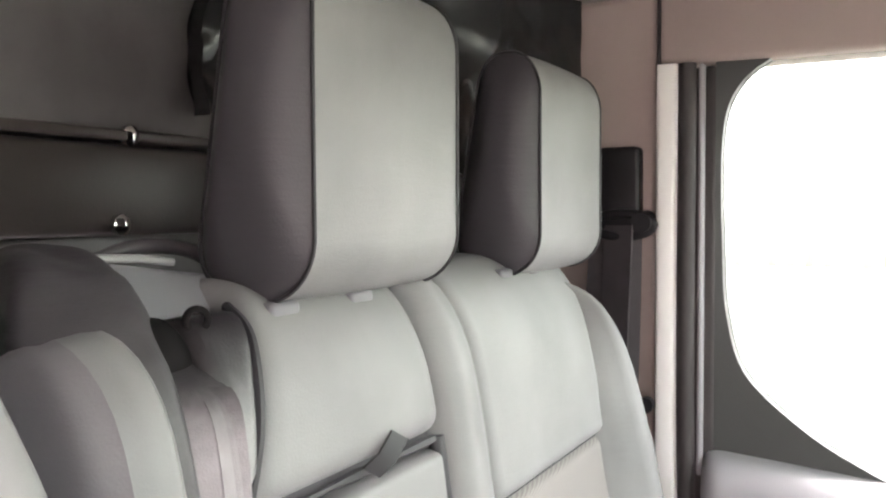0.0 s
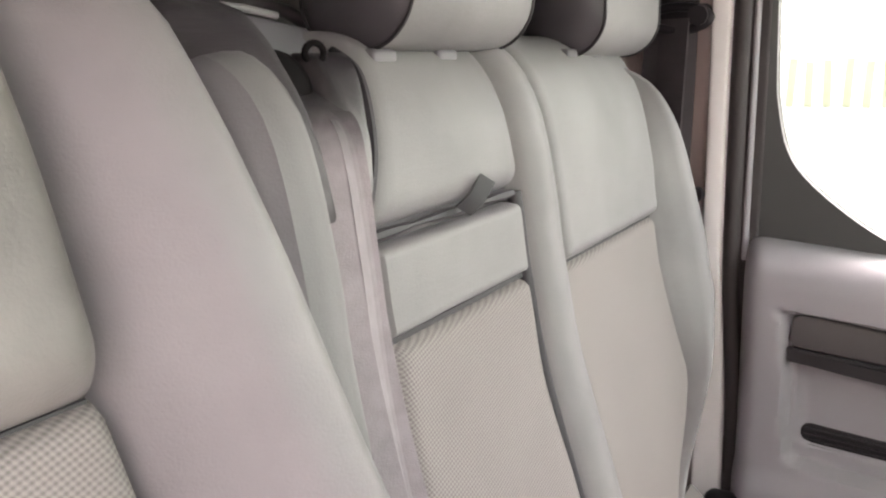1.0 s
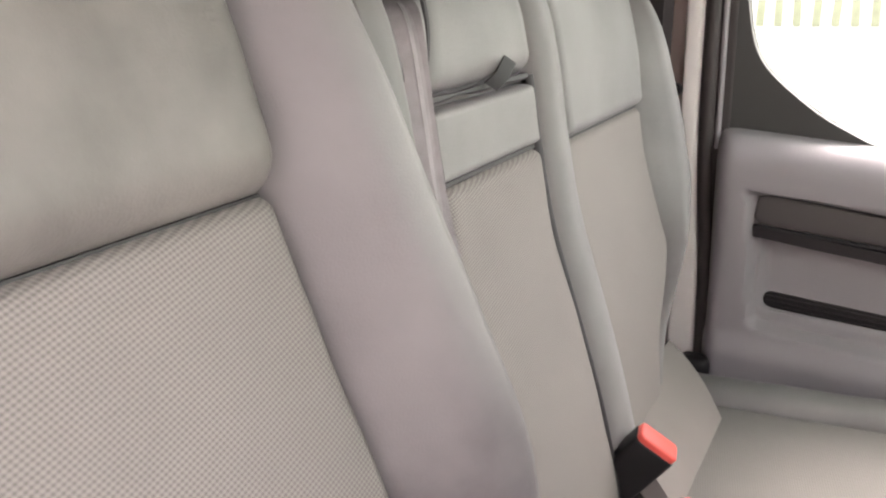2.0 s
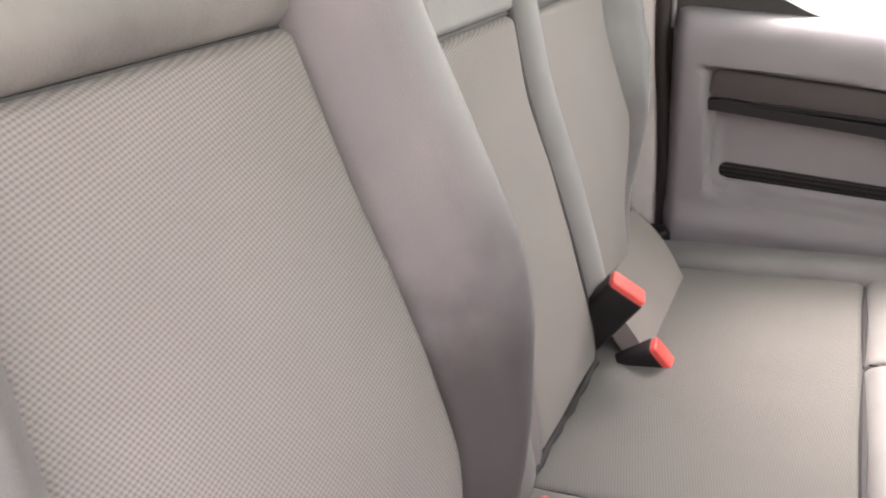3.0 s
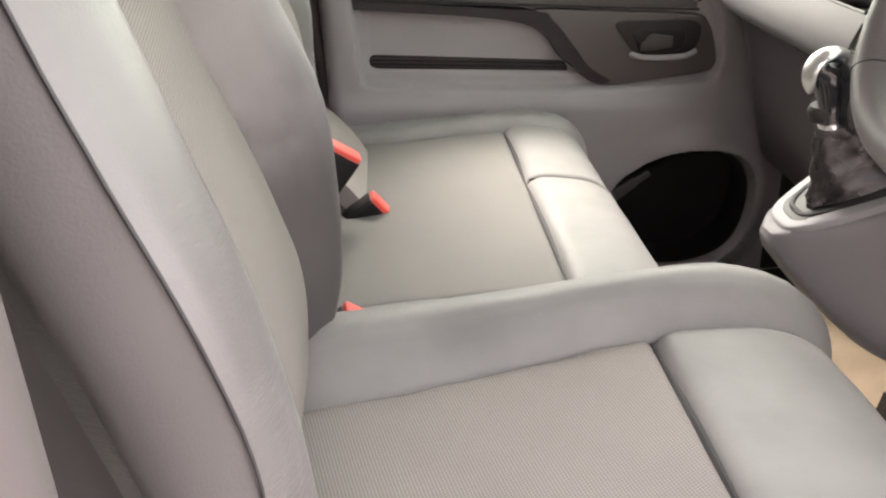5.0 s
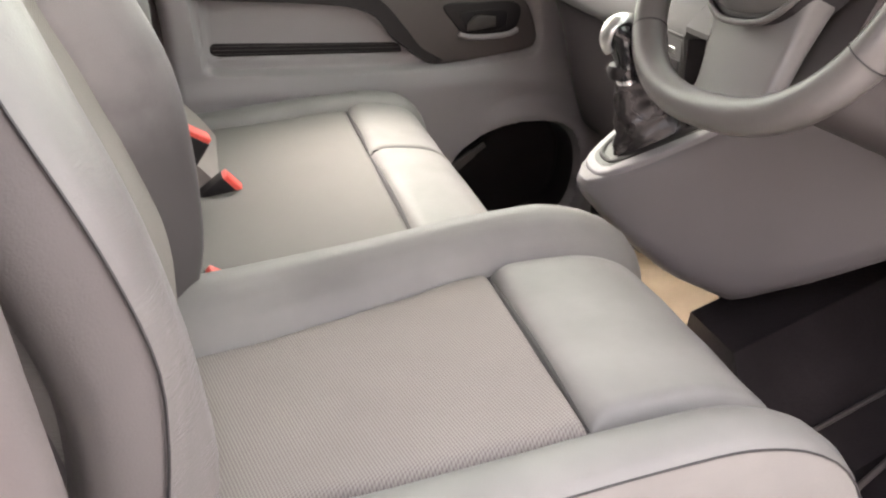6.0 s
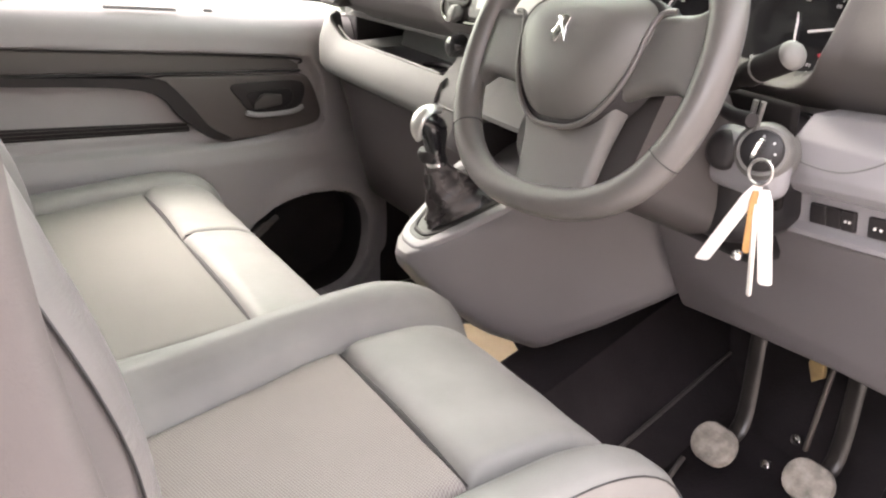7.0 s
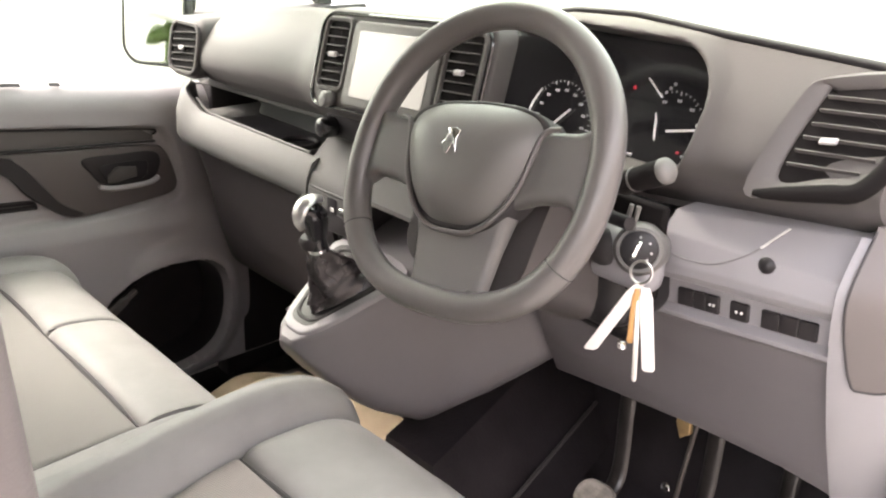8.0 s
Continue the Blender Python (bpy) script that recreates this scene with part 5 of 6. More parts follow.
# instrument cluster
def clu_to(a, b, w):
    return Vector((1.128 + 0.22 * b - w, -0.292 + a, 1.43 + b))


def hood_ring(inset):
    """A slice of the dark hood that lines the hollow round the dials."""
    ring = []
    for y, z in rounded(-0.512 + inset, -0.048 - inset, 1.340 + inset, 1.516 - inset, 0.075 - inset, 8):
        lo, hi = dash_low(y), dash_top(y)
        ring.append(Vector((dash_face(y, (z - lo) / (hi - 0.006 - lo)) + 0.080 * smoothstep(0.004, -0.026, -inset) - 0.005, y, z)))
    return ring


clu = thing("instrument_cluster", (1.13, -0.292, 1.37), "black instrument cluster with two dials behind the wheel", "instrument cluster")
put("hood", loft([hood_ring(d) for d in (0.0, 0.004, 0.008, 0.012, 0.016, 0.020, 0.024, 0.028)], caps=False), DARK, clu, "charcoal hood round the dials")
put("face", slab(rounded(-0.215, 0.240, -0.088, 0.086, 0.07), clu_to, -0.01, 0.002, 0.001), GLOSS, clu)


def dial(ca, cb, r, t0, t1, n, every, needle, ln):
    """Ticks and blocky markings round a dial, with a needle."""
    for i in range(n):
        t = radians(lerp(t0, t1, i / (n - 1)))
        big = i % every == 0
        put("tick", strip([clu_to(ca + q * math.cos(t), cb + q * math.sin(t), 0.004) for q in (r * (0.9 if big else 0.95), r)], (0, math.sin(t), math.cos(t)), 0.0012 if big else 0.0007, 0.001), GREYTICK, clu)
        if big:
            c = (ca + r * 0.76 * math.cos(t), cb + r * 0.76 * math.sin(t))
            for q in (-0.0020, 0.0016):
                put("marking", slab(rounded(c[0] + q - 0.0008, c[0] + q + 0.0008, c[1] - 0.0018, c[1] + 0.0018, 0.0006), clu_to, 0.002, 0.004, 0.0003), GREYTICK, clu)
    tn = radians(needle)
    put("needle", strip([clu_to(ca + q * math.cos(tn), cb + q * math.sin(tn), 0.007) for q in (ln[0], ln[1])], (0, -math.sin(tn), math.cos(tn)), [0.0032, 0.0022], 0.002), ICON, clu, "white needle")


# angles run from the face's own left, which is the van's right
dial(0.030, -0.052, 0.055, 185, -30, 29, 3, 135, (-0.012, 0.026))
dial(-0.150, -0.030, 0.050, 260, 60, 25, 4, 167, (-0.004, 0.046))
# white strips stand in for the shine of the chrome arcs
for pts in ([(0.086, -0.050), (0.083, -0.038), (0.076, -0.024), (0.070, -0.014)], [(-0.131, -0.046), (-0.1285, -0.034), (-0.127, -0.022), (-0.124, -0.012)]):
    put("trim_arc", strip(catmull([clu_to(a, b, 0.005) for a, b in pts], 4), (0, 1, 0), [0.0012, 0.002, 0.0026, 0.003, 0.003, 0.003, 0.003, 0.003, 0.003, 0.0026, 0.002, 0.0016, 0.0012], 0.001), ICON, clu, "chrome dial trim, its shine drawn in white")
put("needle", strip([clu_to(-0.103, 0.028, 0.006), clu_to(-0.127, 0.009, 0.006)], (0, 0.6, 0.8), 0.0024, 0.002), ICON, clu, "small white needle")
for k in range(3):
    put("marking", slab(rounded(-0.132 - 0.005 * k, -0.129 - 0.005 * k, 0.013 + 0.006 * k, 0.017 + 0.006 * k, 0.001), clu_to, 0.002, 0.004, 0.0003), GREYTICK, clu)
put("warning_lamp", slab([(-0.0845, 0.011), (-0.0795, 0.011), (-0.082, 0.016)], clu_to, 0.002, 0.0045, 0.0003), LAMP_RED, clu, "small red warning lamp")
put("warning_lamp", slab(rounded(-0.169, -0.166, -0.056, -0.053, 0.001), clu_to, 0.002, 0.0045, 0.0003), LAMP_RED, clu, "small red warning lamp")
for k in range(5):
    put("marking", slab(rounded(-0.078 - 0.006 * k, -0.074 - 0.006 * k, -0.074, -0.070, 0.001), clu_to, 0.002, 0.004, 0.0003), GREYTICK, clu)

# centre stack below the screen
def stack_section(y, foot):
    return [Vector((x, y, z)) for x, z in [(1.10, 1.34), (1.045, 1.335), (1.052, 1.275), (1.046, 1.256), (1.012, 1.224)] + foot + [(1.11, 1.07), (1.11, 1.066), (1.12, 1.06), (1.12, 1.0), (1.4, 1.0), (1.4, 1.34)]]


FULL_FOOT = [(0.996, 1.208), (0.988, 1.185), (0.990, 1.152), (1.0, 1.144), (1.09, 1.14)]
OPEN_FOOT = [(0.996, 1.210), (0.989, 1.203), (0.990, 1.195), (0.998, 1.191), (1.09, 1.187)]
put("centre_stack", loft([stack_section(y, FULL_FOOT) for y in frange(0.056, 0.21, 6)]), SHELF, dash, "light grey lower centre stack")
put("stack_shelf", loft([stack_section(y, OPEN_FOOT) for y in frange(-0.145, 0.0555, 8)]), SHELF, dash, "light grey strip above the open cubby")
put("climate_panel", slab(rounded(-0.16, 0.208, 1.264, 1.330, 0.01), lambda a, b, w: Vector((1.050 - 0.1 * (b - 1.3) - w, a, b)), -0.01, 0.006, 0.003), BLACK, dash, "black climate control panel")
for y in (0.190, 0.06):
    put("rotary_knob", loft([[Vector((1.045 - w, y + r * math.cos(t), 1.283 + r * math.sin(t))) for t in frange(0, 6.283 * 19 / 20, 20)] for r, w in ((0.020, 0), (0.018, 0.026), (0.013, 0.030), (0.002, 0.0305))]), GLOSS, dash, "glossy climate knob")
for y0, y1, z0, z1, mt in ((0.055, 0.135, 1.205, 1.222, PALE), (-0.10, 0.02, 1.205, 1.220, PALE), (0.06, 0.15, 1.2255, 1.2305, BLACK), (0.075, 0.095, 1.158, 1.168, CHROME)):
    put("button", slab(rounded(y0, y1, z0, z1, 0.003), lambda a, b, w: Vector((0.988 + 0.85 * max(0, b - 1.19) - w, a, b)), -0.004, 0.003, 0.0015), mt, dash)
put("stack_groove", tube([(0.9885, 0.206, 1.187), (0.9875, 0.13, 1.187), (0.9885, 0.058, 1.187)], 0.002, 6), PIPING, dash)
put("socket_plate", slab([(0.06, 1.182), (0.06, 1.122), (0.10, 1.116), (0.20, 1.118), (0.209, 1.15), (0.209, 1.184)], lambda a, b, w: Vector((0.990 - w, a, b)), -0.05, 0.003, 0.003), SHELF, dash, "light grey socket panel")
put("socket", slab([(0.065, 1.150), (0.065, 1.124), (0.11, 1.120), (0.15, 1.122), (0.13, 1.155)], lambda a, b, w: Vector((0.988 - w, a, b)), 0, 0.003, 0.001), DARK, dash, "charcoal power socket")
put("cubby_back", rbox(1.082, 1.088, -0.143, 0.052, 1.062, 1.184, 0.001), BLACK, dash, "black back of the open cubby")
put("cubby_side", rbox(0.992, 1.08, 0.050, 0.054, 1.08, 1.184, 0.001), BLACK, dash, "black side of the open cubby")
put("icon_slot", slab(rounded(0.102, 0.128, 1.148, 1.181, 0.004), lambda a, b, w: Vector((0.988 - w, a, b)), -0.006, 0.003, 0.001), BLACK, dash, "black switch below the stack")
put("icon", slab(rounded(0.108, 0.117, 1.157, 1.164, 0.001), lambda a, b, w: Vector((0.988 - w, a, b)), 0.002, 0.0042, 0.0004), ICON, dash)

# switch panel's grey, darkened for the shade on the downward face
LOWER_KNEE_SHADED = material("shaded_knee_plastic", (0.105, 0.098, 0.102), 0.5, vary=0.06, scale=5, bump=0.12, grain=800)

# knee panel on the driver's side
def knee_bottom(y):
    return interp(y, [-0.734, -0.715, -0.65, -0.525, -0.36, -0.24], [0.925, 0.948, 0.957, 0.953, 0.934, 0.917])


def knee_top(y):
    return interp(y, [-0.775, -0.735, -0.50, -0.475, -0.35, -0.26, -0.24], [1.352, 1.348, 1.322, 1.165, 1.127, 1.10, 1.09])


def knee_fold(y):
    return min(1.189 - 0.1 * (max(y, -0.72) + 0.6), knee_top(y))


def knee(y, z):
    lo = knee_bottom(y)
    zz = z + 0.1 * (max(y, -0.72) + 0.6) * smoothstep(1.12, 1.19, z) * smoothstep(1.32, 1.26, z)
    x = interp(zz, [0.9, 1.0, 1.12, 1.184, 1.190, 1.196, 1.204, 1.240, 1.247, 1.258, 1.27, 1.30, 1.345], [1.21, 1.155, 1.102, 1.070, 1.062, 1.061, 1.070, 1.063, 1.046, 1.036, 1.035, 1.044, 1.085])
    x += 0.03 * (1 - rise((y + 0.747) / 0.024))
    x += 0.035 * (1 - rise((z - lo) / 0.02))
    return (x, y, z)


put("knee_panel", sheet(lambda y, k: knee(y, lerp(knee_fold(y) + 0.0008, knee_top(y), k)), frange(-0.745, -0.478, 60), frange(0, 1, 70), lambda p: Vector((1.32, p.y, p.z))), DASH_LIGHT, dash, "light grey driver's switch panel")
put("lower_knee_panel", sheet(lambda y, k: knee(y, lerp(knee_bottom(y), knee_fold(y), k)), frange(-0.745, -0.243, 110), frange(0, 1, 60), lambda p: Vector((1.32, p.y, p.z))), LOWER_KNEE_SHADED, dash, "grey lower knee panel, its shade put into the colour")
lid_line = catmull([(1.036, -0.505, 1.276), (1.036, -0.54, 1.274), (1.0365, -0.573, 1.279), (1.042, -0.604, 1.296), (1.058, -0.628, 1.318), (1.074, -0.640, 1.334)], 6)
put("lid_groove", tube([p - Vector((0.001, 0, 0)) for p in lid_line], 0.0010, 6), LOWER_KNEE_SHADED, dash, "shadow line of the fuse cover")
put("lid_edge", strip([(1.050, -0.622, 1.312), (1.073, -0.641, 1.336)], (0, 1, 0), 0.0028, 0.0015), PAPER, dash, "pale edge of a slip of paper")
put("lid_latch", dome([(0.011 * math.cos(t), 0.011 * math.sin(t)) for t in frange(0, 6.283 * 19 / 20, 20)], lambda a, b, w: Vector((1.043 - w, -0.636 + a, 1.296 + b)), 0, 0.007), BLACK, dash, "round black latch")
for y0, y1 in ((-0.520, -0.541), (-0.5415, -0.559), (-0.5595, -0.577), (-0.592, -0.616), (-0.632, -0.654), (-0.6545, -0.677), (-0.6775, -0.699)):
    put("switch", slab(rounded(y1, y0, 0.0, 0.025, 0.002), lambda a, b, w: Vector((1.069 - 0.2 * b - w, a, 1.2065 - 0.1 * (a + 0.6) + b)), -0.006, 0.004, 0.0015), DARK, dash, "black dashboard switch")
for ym in (-0.566, -0.571, -0.601, -0.608):
    put("symbol", slab(rounded(ym - 0.0015, ym + 0.0015, 0.0105, 0.0140, 0.001), lambda a, b, w: Vector((1.069 - 0.2 * b - w, a, 1.2065 - 0.1 * (a + 0.6) + b)), 0.003, 0.0052, 0.0003), ICON, dash)
def end_skin(u, z):
    """The dashboard's outer end, curving from the knee panel towards the doorway."""
    return Vector((curve(z, [0.88, 1.0, 1.10, 1.18, 1.25, 1.30, 1.36], [1.215, 1.148, 1.095, 1.060, 1.036, 1.032, 1.072]) + 0.060 * u ** 1.5, -0.709 - 0.105 * u, z))


put("end_trim", sheet(end_skin, frange(0.11, 1, 24), frange(0.90, 1.352, 50), lambda p: Vector((p.x + 0.05, p.y, p.z))), DASH_LIGHT, dash, "light grey end panel of the dashboard")


def cap_edge(z):
    return curve(z, [1.17, 1.185, 1.21, 1.25, 1.29, 1.37], [0.345, 0.305, 0.275, 0.232, 0.212, 0.205])


def cap_skin(q, k, lift):
    u = lerp(cap_edge(lerp(1.176, 1.366, k)), 0.98, q)
    return end_skin(u, lerp(1.176 + 0.02 * smoothstep(0.5, 1.0, u) + 0.010 * (1 - rise(q / 0.06)), 1.366, k)) - Vector((lift, 0.4 * lift, 0))


put("end_cap", sheet(lambda q, k: cap_skin(q, k, 0.004), frange(0, 1, 30), frange(0, 1, 24), lambda p: p + Vector((0.006, 0.002, 0))), HANDLE_PANEL, dash, "mid grey end cover")
put("cap_joint", tube([cap_skin(0, k, 0.0045) for k in frange(0.97, 0, 30)] + [cap_skin(q, 0, 0.0045) for q in frange(0.01, 1, 20)], 0.0014, 6), PIPING, dash, "dark joint round the end cover")

# ---- steering wheel ----
CW, TW = Vector((0.8487, -0.3498, 1.3825)), radians(26.3)
E1, E2, EN = Vector((0, -1, 0)), Vector((math.sin(TW), 0, math.cos(TW))), Vector((-math.cos(TW), 0, math.sin(TW)))
RW = radians(ROLLW)
F1, F2 = E1 * math.cos(RW) + E2 * math.sin(RW), E2 * math.cos(RW) - E1 * math.sin(RW)


def wh(a, b, w):
    return CW + F1 * a + F2 * b + EN * w


def rim(t):
    c, s = math.cos(t), math.sin(t)
    if s >= 0:
        return 0.1826 * c, 0.1806 * s
    return 0.1826 * math.copysign(abs(c) ** 0.80, c), -0.1684 * abs(s) ** 0.86


def both(half):
    """An outline from its right half, top to bottom, mirrored about the upright axis."""
    return [(p.x, p.y) for p in catmull([(a, b, 0) for a, b in half + [(-a, b) for a, b in reversed(half)]], 6, closed=True)]


def grip(t):
    """The rim is thicker at the two thumb rests."""
    return 0.0186 + 0.0016 * math.exp(-((math.degrees(t) - 30) / 14) ** 2) + 0.0016 * math.exp(-((math.degrees(t) - 150) / 14) ** 2)


wheel = thing("steering_wheel", tuple(CW), "dark grey three-spoke steering wheel with flattened foot", "steering wheel")
put("rim", tube([wh(*rim(2 * math.pi * i / 128), 0.0) for i in range(128)], [grip(2 * math.pi * i / 128) for i in range(128)], 18, closed=True, flat=0.95, up=EN), WHEEL, wheel)
for t in (213, 327):
    a, b = rim(radians(t))
    d = Vector((a, b, 0)).normalized()
    put("rim_seam", tube([wh(a + d.x * 0.0185 * math.cos(q), b + d.y * 0.0185 * math.cos(q), 0.0185 * math.sin(q)) for q in frange(0, 6.283 * 15 / 16, 16)], 0.0008, 5, closed=True), PIPING, wheel, "fine seam in the rim")
for sg in (1, -1):
    rings = []
    for q in frange(0, 1, 14):
        a = lerp(0.060, 0.176, q)
        top, low = interp(q, [0, 0.4, 0.75, 1], [0.046, 0.044, 0.046, 0.066]), interp(q, [0, 0.4, 0.75, 1], [-0.052, -0.036, -0.032, -0.052])
        w1, w0 = interp(q, [0, 0.5, 0.8, 1], [0.006, 0.010, 0.010, 0.002]), -0.020
        rings.append([wh(sg * a, b, w) for b, w in rounded(low, top, w0, w1, 0.012, 4)])
    put("spoke", loft(rings), HUB, wheel)
rings = []
for q in frange(0, 1, 12):
    b = lerp(-0.055, -0.170, q)
    hw = interp(q, [0, 0.35, 0.8, 1.0], [0.072, 0.063, 0.056, 0.066])
    w1 = interp(q, [0, 0.3, 0.8, 1], [0.000, -0.006, -0.009, -0.004])
    rings.append([wh(a, b, w) for a, w in rounded(-hw, hw, -0.030, w1, 0.009, 4)])
put("lower_spoke", loft(rings), material("pale_wheel_insert", (0.120, 0.117, 0.111), 0.42, vary=0.06, scale=8, bump=0.1, grain=900), wheel, "paler grey lower spoke")
put("spoke_stud", dome([(0.040 + 0.006 * math.cos(t), -0.150 + 0.006 * math.sin(t)) for t in frange(0, 6.283 * 11 / 12, 12)], wh, -0.010, 0.006, 4), HUB, wheel, "small grey stud")
hubp = both([(0.020, 0.071), (0.062, 0.067), (0.094, 0.055), (0.106, 0.032), (0.099, 0.0), (0.081, -0.036), (0.058, -0.063), (0.034, -0.076), (0.012, -0.079)])
put("hub_ring", slab([(a * 1.035, b * 1.03 - 0.001) for a, b in hubp], wh, -0.03, 0.007, 0.004), DARK, wheel, "charcoal gap round the hub")
put("hub_pad", dome(hubp, wh, 0.002, 0.036, 12, 3.6), HUB, wheel, "grey airbag cover")
put("hub_trim", tube(catmull([wh(a, b, w) for a, b, w in ((-0.122, 0.046, 0.008), (-0.106, 0.042, 0.011), (-0.097, 0.022, 0.012), (-0.088, -0.020, 0.011), (-0.066, -0.058, 0.010), (-0.036, -0.081, 0.009), (0.0, -0.0855, 0.009), (0.036, -0.081, 0.009), (0.066, -0.058, 0.010), (0.088, -0.020, 0.011), (0.097, 0.022, 0.012), (0.106, 0.042, 0.011), (0.122, 0.046, 0.008))], 6), 0.0032, 8), WHEEL, wheel, "dark moulded band round the airbag cover")
emb = [(-0.006, -0.018), (0.0, -0.019), (0.006, -0.004), (0.013, -0.012), (0.017, -0.018), (0.012, 0.004), (0.016, 0.016), (0.006, 0.020), (-0.010, 0.018), (-0.004, 0.012), (-0.008, 0.002), (-0.016, -0.006), (-0.010, -0.006)]
put("emblem", slab(emb, lambda a, b, w: wh(a * 0.80 - 0.004, b * 0.80 + 0.014, w), 0.034, 0.0405, 0.0012), CHROME, wheel, "small chrome emblem")
put("boss", loft([[wh(r * math.cos(t), r * math.sin(t), w) for t in frange(0, 6.283 * 23 / 24, 24)] for r, w in ((0.05, -0.012), (0.06, -0.05))]), BLACK, wheel)

# steering column, ignition, stalks
col = thing("steering_column", (1.0, -0.35, 1.25), "black steering column shroud with ignition lock", "steering column")
rings = []
for w in frange(-0.042, -0.20, 10):
    k = (w + 0.045) / -0.155
    rings.append([CW + E1 * a * (0.10 + 0.02 * k) + E2 * (b * 0.090 - 0.05) + EN * w for a, b in rounded(-1, 1, -1, 1, 0.5)])
put("shroud", loft(rings), material("column_shroud_plastic", (0.045, 0.040, 0.039), 0.5, vary=0.1, bump=0.12, grain=800), col, "grey upper shroud")
igx = Vector((0.945, -0.530, 1.306))
axk = Vector((-0.80, -0.42, 0.30)).normalized()


def cyl(c, ax, profile, k=24):
    ax = Vector(ax).normalized()
    e1 = ax.orthogonal().normalized()
    e2 = ax.cross(e1)
    return loft([[Vector(c) + ax * w + (e1 * math.cos(2 * math.pi * i / k) + e2 * math.sin(2 * math.pi * i / k)) * r for i in range(k)] for w, r in profile])


put("lock_housing", cyl(igx - axk * 0.055, axk, [(0, 0.033), (0.03, 0.032), (0.045, 0.030), (0.05, 0.026)]), HUB, col, "grey ignition housing")
put("lock_ring", cyl(igx - axk * 0.006, axk, [(0, 0.0225), (0.006, 0.0215), (0.008, 0.018), (0.0082, 0.002)]), BLACK, col, "black ignition ring")
for a in (-0.9, -0.3, 0.5, 1.4):
    put("lock_mark", cyl(igx + axk * 0.0015 + (axk.orthogonal().normalized() * math.cos(a + 1) + axk.cross(axk.orthogonal().normalized()) * math.sin(a + 1)) * 0.0145, axk, [(0, 0.0016), (0.0012, 0.0014)], 8), GREYTICK, col)
put("side_socket", cyl((0.95, -0.478, 1.292), (-0.9, -0.2, 0.3), [(-0.04, 0.026), (0.0, 0.022), (0.006, 0.016), (0.009, 0.006)]), DARK, col, "charcoal stalk hub")
put("under_shroud", rbox(0.965, 1.12, -0.505, -0.20, 1.165, 1.315, 0.04, 3), BLACK, col)
put("column_underside", rbox(1.05, 1.15, -0.47, -0.25, 1.115, 1.22, 0.02, 2), BLACK, col, "black underside of the column")
put("lock_fairing", rbox(0.948, 0.990, -0.548, -0.450, 1.246, 1.316, 0.020, 5), DASH_LIGHT, col, "grey plastic below the ignition")
put("lock_shroud", rbox(0.980, 0.992, -0.536, -0.44, 1.232, 1.350, 0.005, 3), SLOT, col, "black shroud behind the ignition")
for yb in (-0.505, -0.5145):
    put("lock_clip", tube([(0.950, yb, 1.323), (0.950, yb - 0.005, 1.354)], 0.003, 8), HUB, col, "small grey clip")
put("stalk", tube(catmull([(0.955, -0.44, 1.352), (0.94, -0.485, 1.370), (0.928, -0.53, 1.394), (0.922, -0.562, 1.411)], 6), [0.008] * 4 + [0.010] * 5 + [0.0135] * 5 + [0.0142] * 5, 14), SLOT, col, "black control stalk")
put("stalk_tip", cyl((0.922, -0.5625, 1.4115), (-0.14, -0.83, 0.48), [(0, 0.0143), (0.004, 0.0140), (0.008, 0.0110), (0.010, 0.006), (0.0105, 0.001)]), HUB, col, "grey stalk end")
put("stalk_band", cyl((0.930, -0.524, 1.391), (-0.25, -0.83, 0.45), [(0, 0.0142), (0.003, 0.0142)]), HUB, col)
put("lower_stalk", tube([(0.96, -0.45, 1.335), (0.945, -0.49, 1.333), (0.935, -0.52, 1.337)], 0.008, 10), BLACK, col)

# keys
ks = thing("key_bunch", (0.91, -0.56, 1.17), "bunch of keys with white paper tags hanging from the ignition", "keys")
put("key_blade", slab(rounded(-0.012, 0.012, -0.016, 0.016, 0.008), lambda a, b, w: igx + axk * (0.018 + b) + Vector((0.3, -0.2, 0.93)).normalized() * a + Vector((0.5, -0.85, 0)).normalized() * w, -0.002, 0.002, 0.001), CHROME, ks, "steel ignition key")
kr = igx + axk * 0.035 + Vector((0, -0.010, -0.022))
put("ring", tube([kr + Vector((0.25, -0.95, 0)).normalized() * 0.012 * math.cos(t) + Vector((0.1, 0, 1)) * 0.013 * math.sin(t) for t in frange(0, 6.283 * 23 / 24, 24)], 0.0016, 6, closed=True), STEEL, ks, "steel split ring")


def tagpiece(name, p0, p1, w, th, mt, label):
    p0, p1 = Vector(p0), Vector(p1)
    d = (p1 - p0).normalized()
    e = Vector((0.62, -0.78, 0)).normalized()
    n = d.cross(e).normalized()
    L = (p1 - p0).length
    poly = [(-w * 0.3, 0), (w * 0.3, 0), (w / 2, 0.012), (w / 2, L - 0.003), (w / 2 - 0.003, L), (-w / 2 + 0.003, L), (-w / 2, L - 0.003), (-w / 2, 0.012)]
    return put(name, slab(poly, lambda a, b, k: p0 + e * a + d * b + n * k, -th / 2, th / 2, th * 0.3), mt, ks, label)


kb = kr + Vector((0, 0, -0.014))
tagpiece("paper_tag", kb, kb + Vector((-0.012, 0.048, -0.098)), 0.016, 0.0016, PAPER, "white paper tag")
tagpiece("paper_tag", kb + Vector((0.004, -0.006, -0.004)), kb + Vector((0.014, -0.018, -0.108)), 0.015, 0.0016, PAPER, "white paper tag")
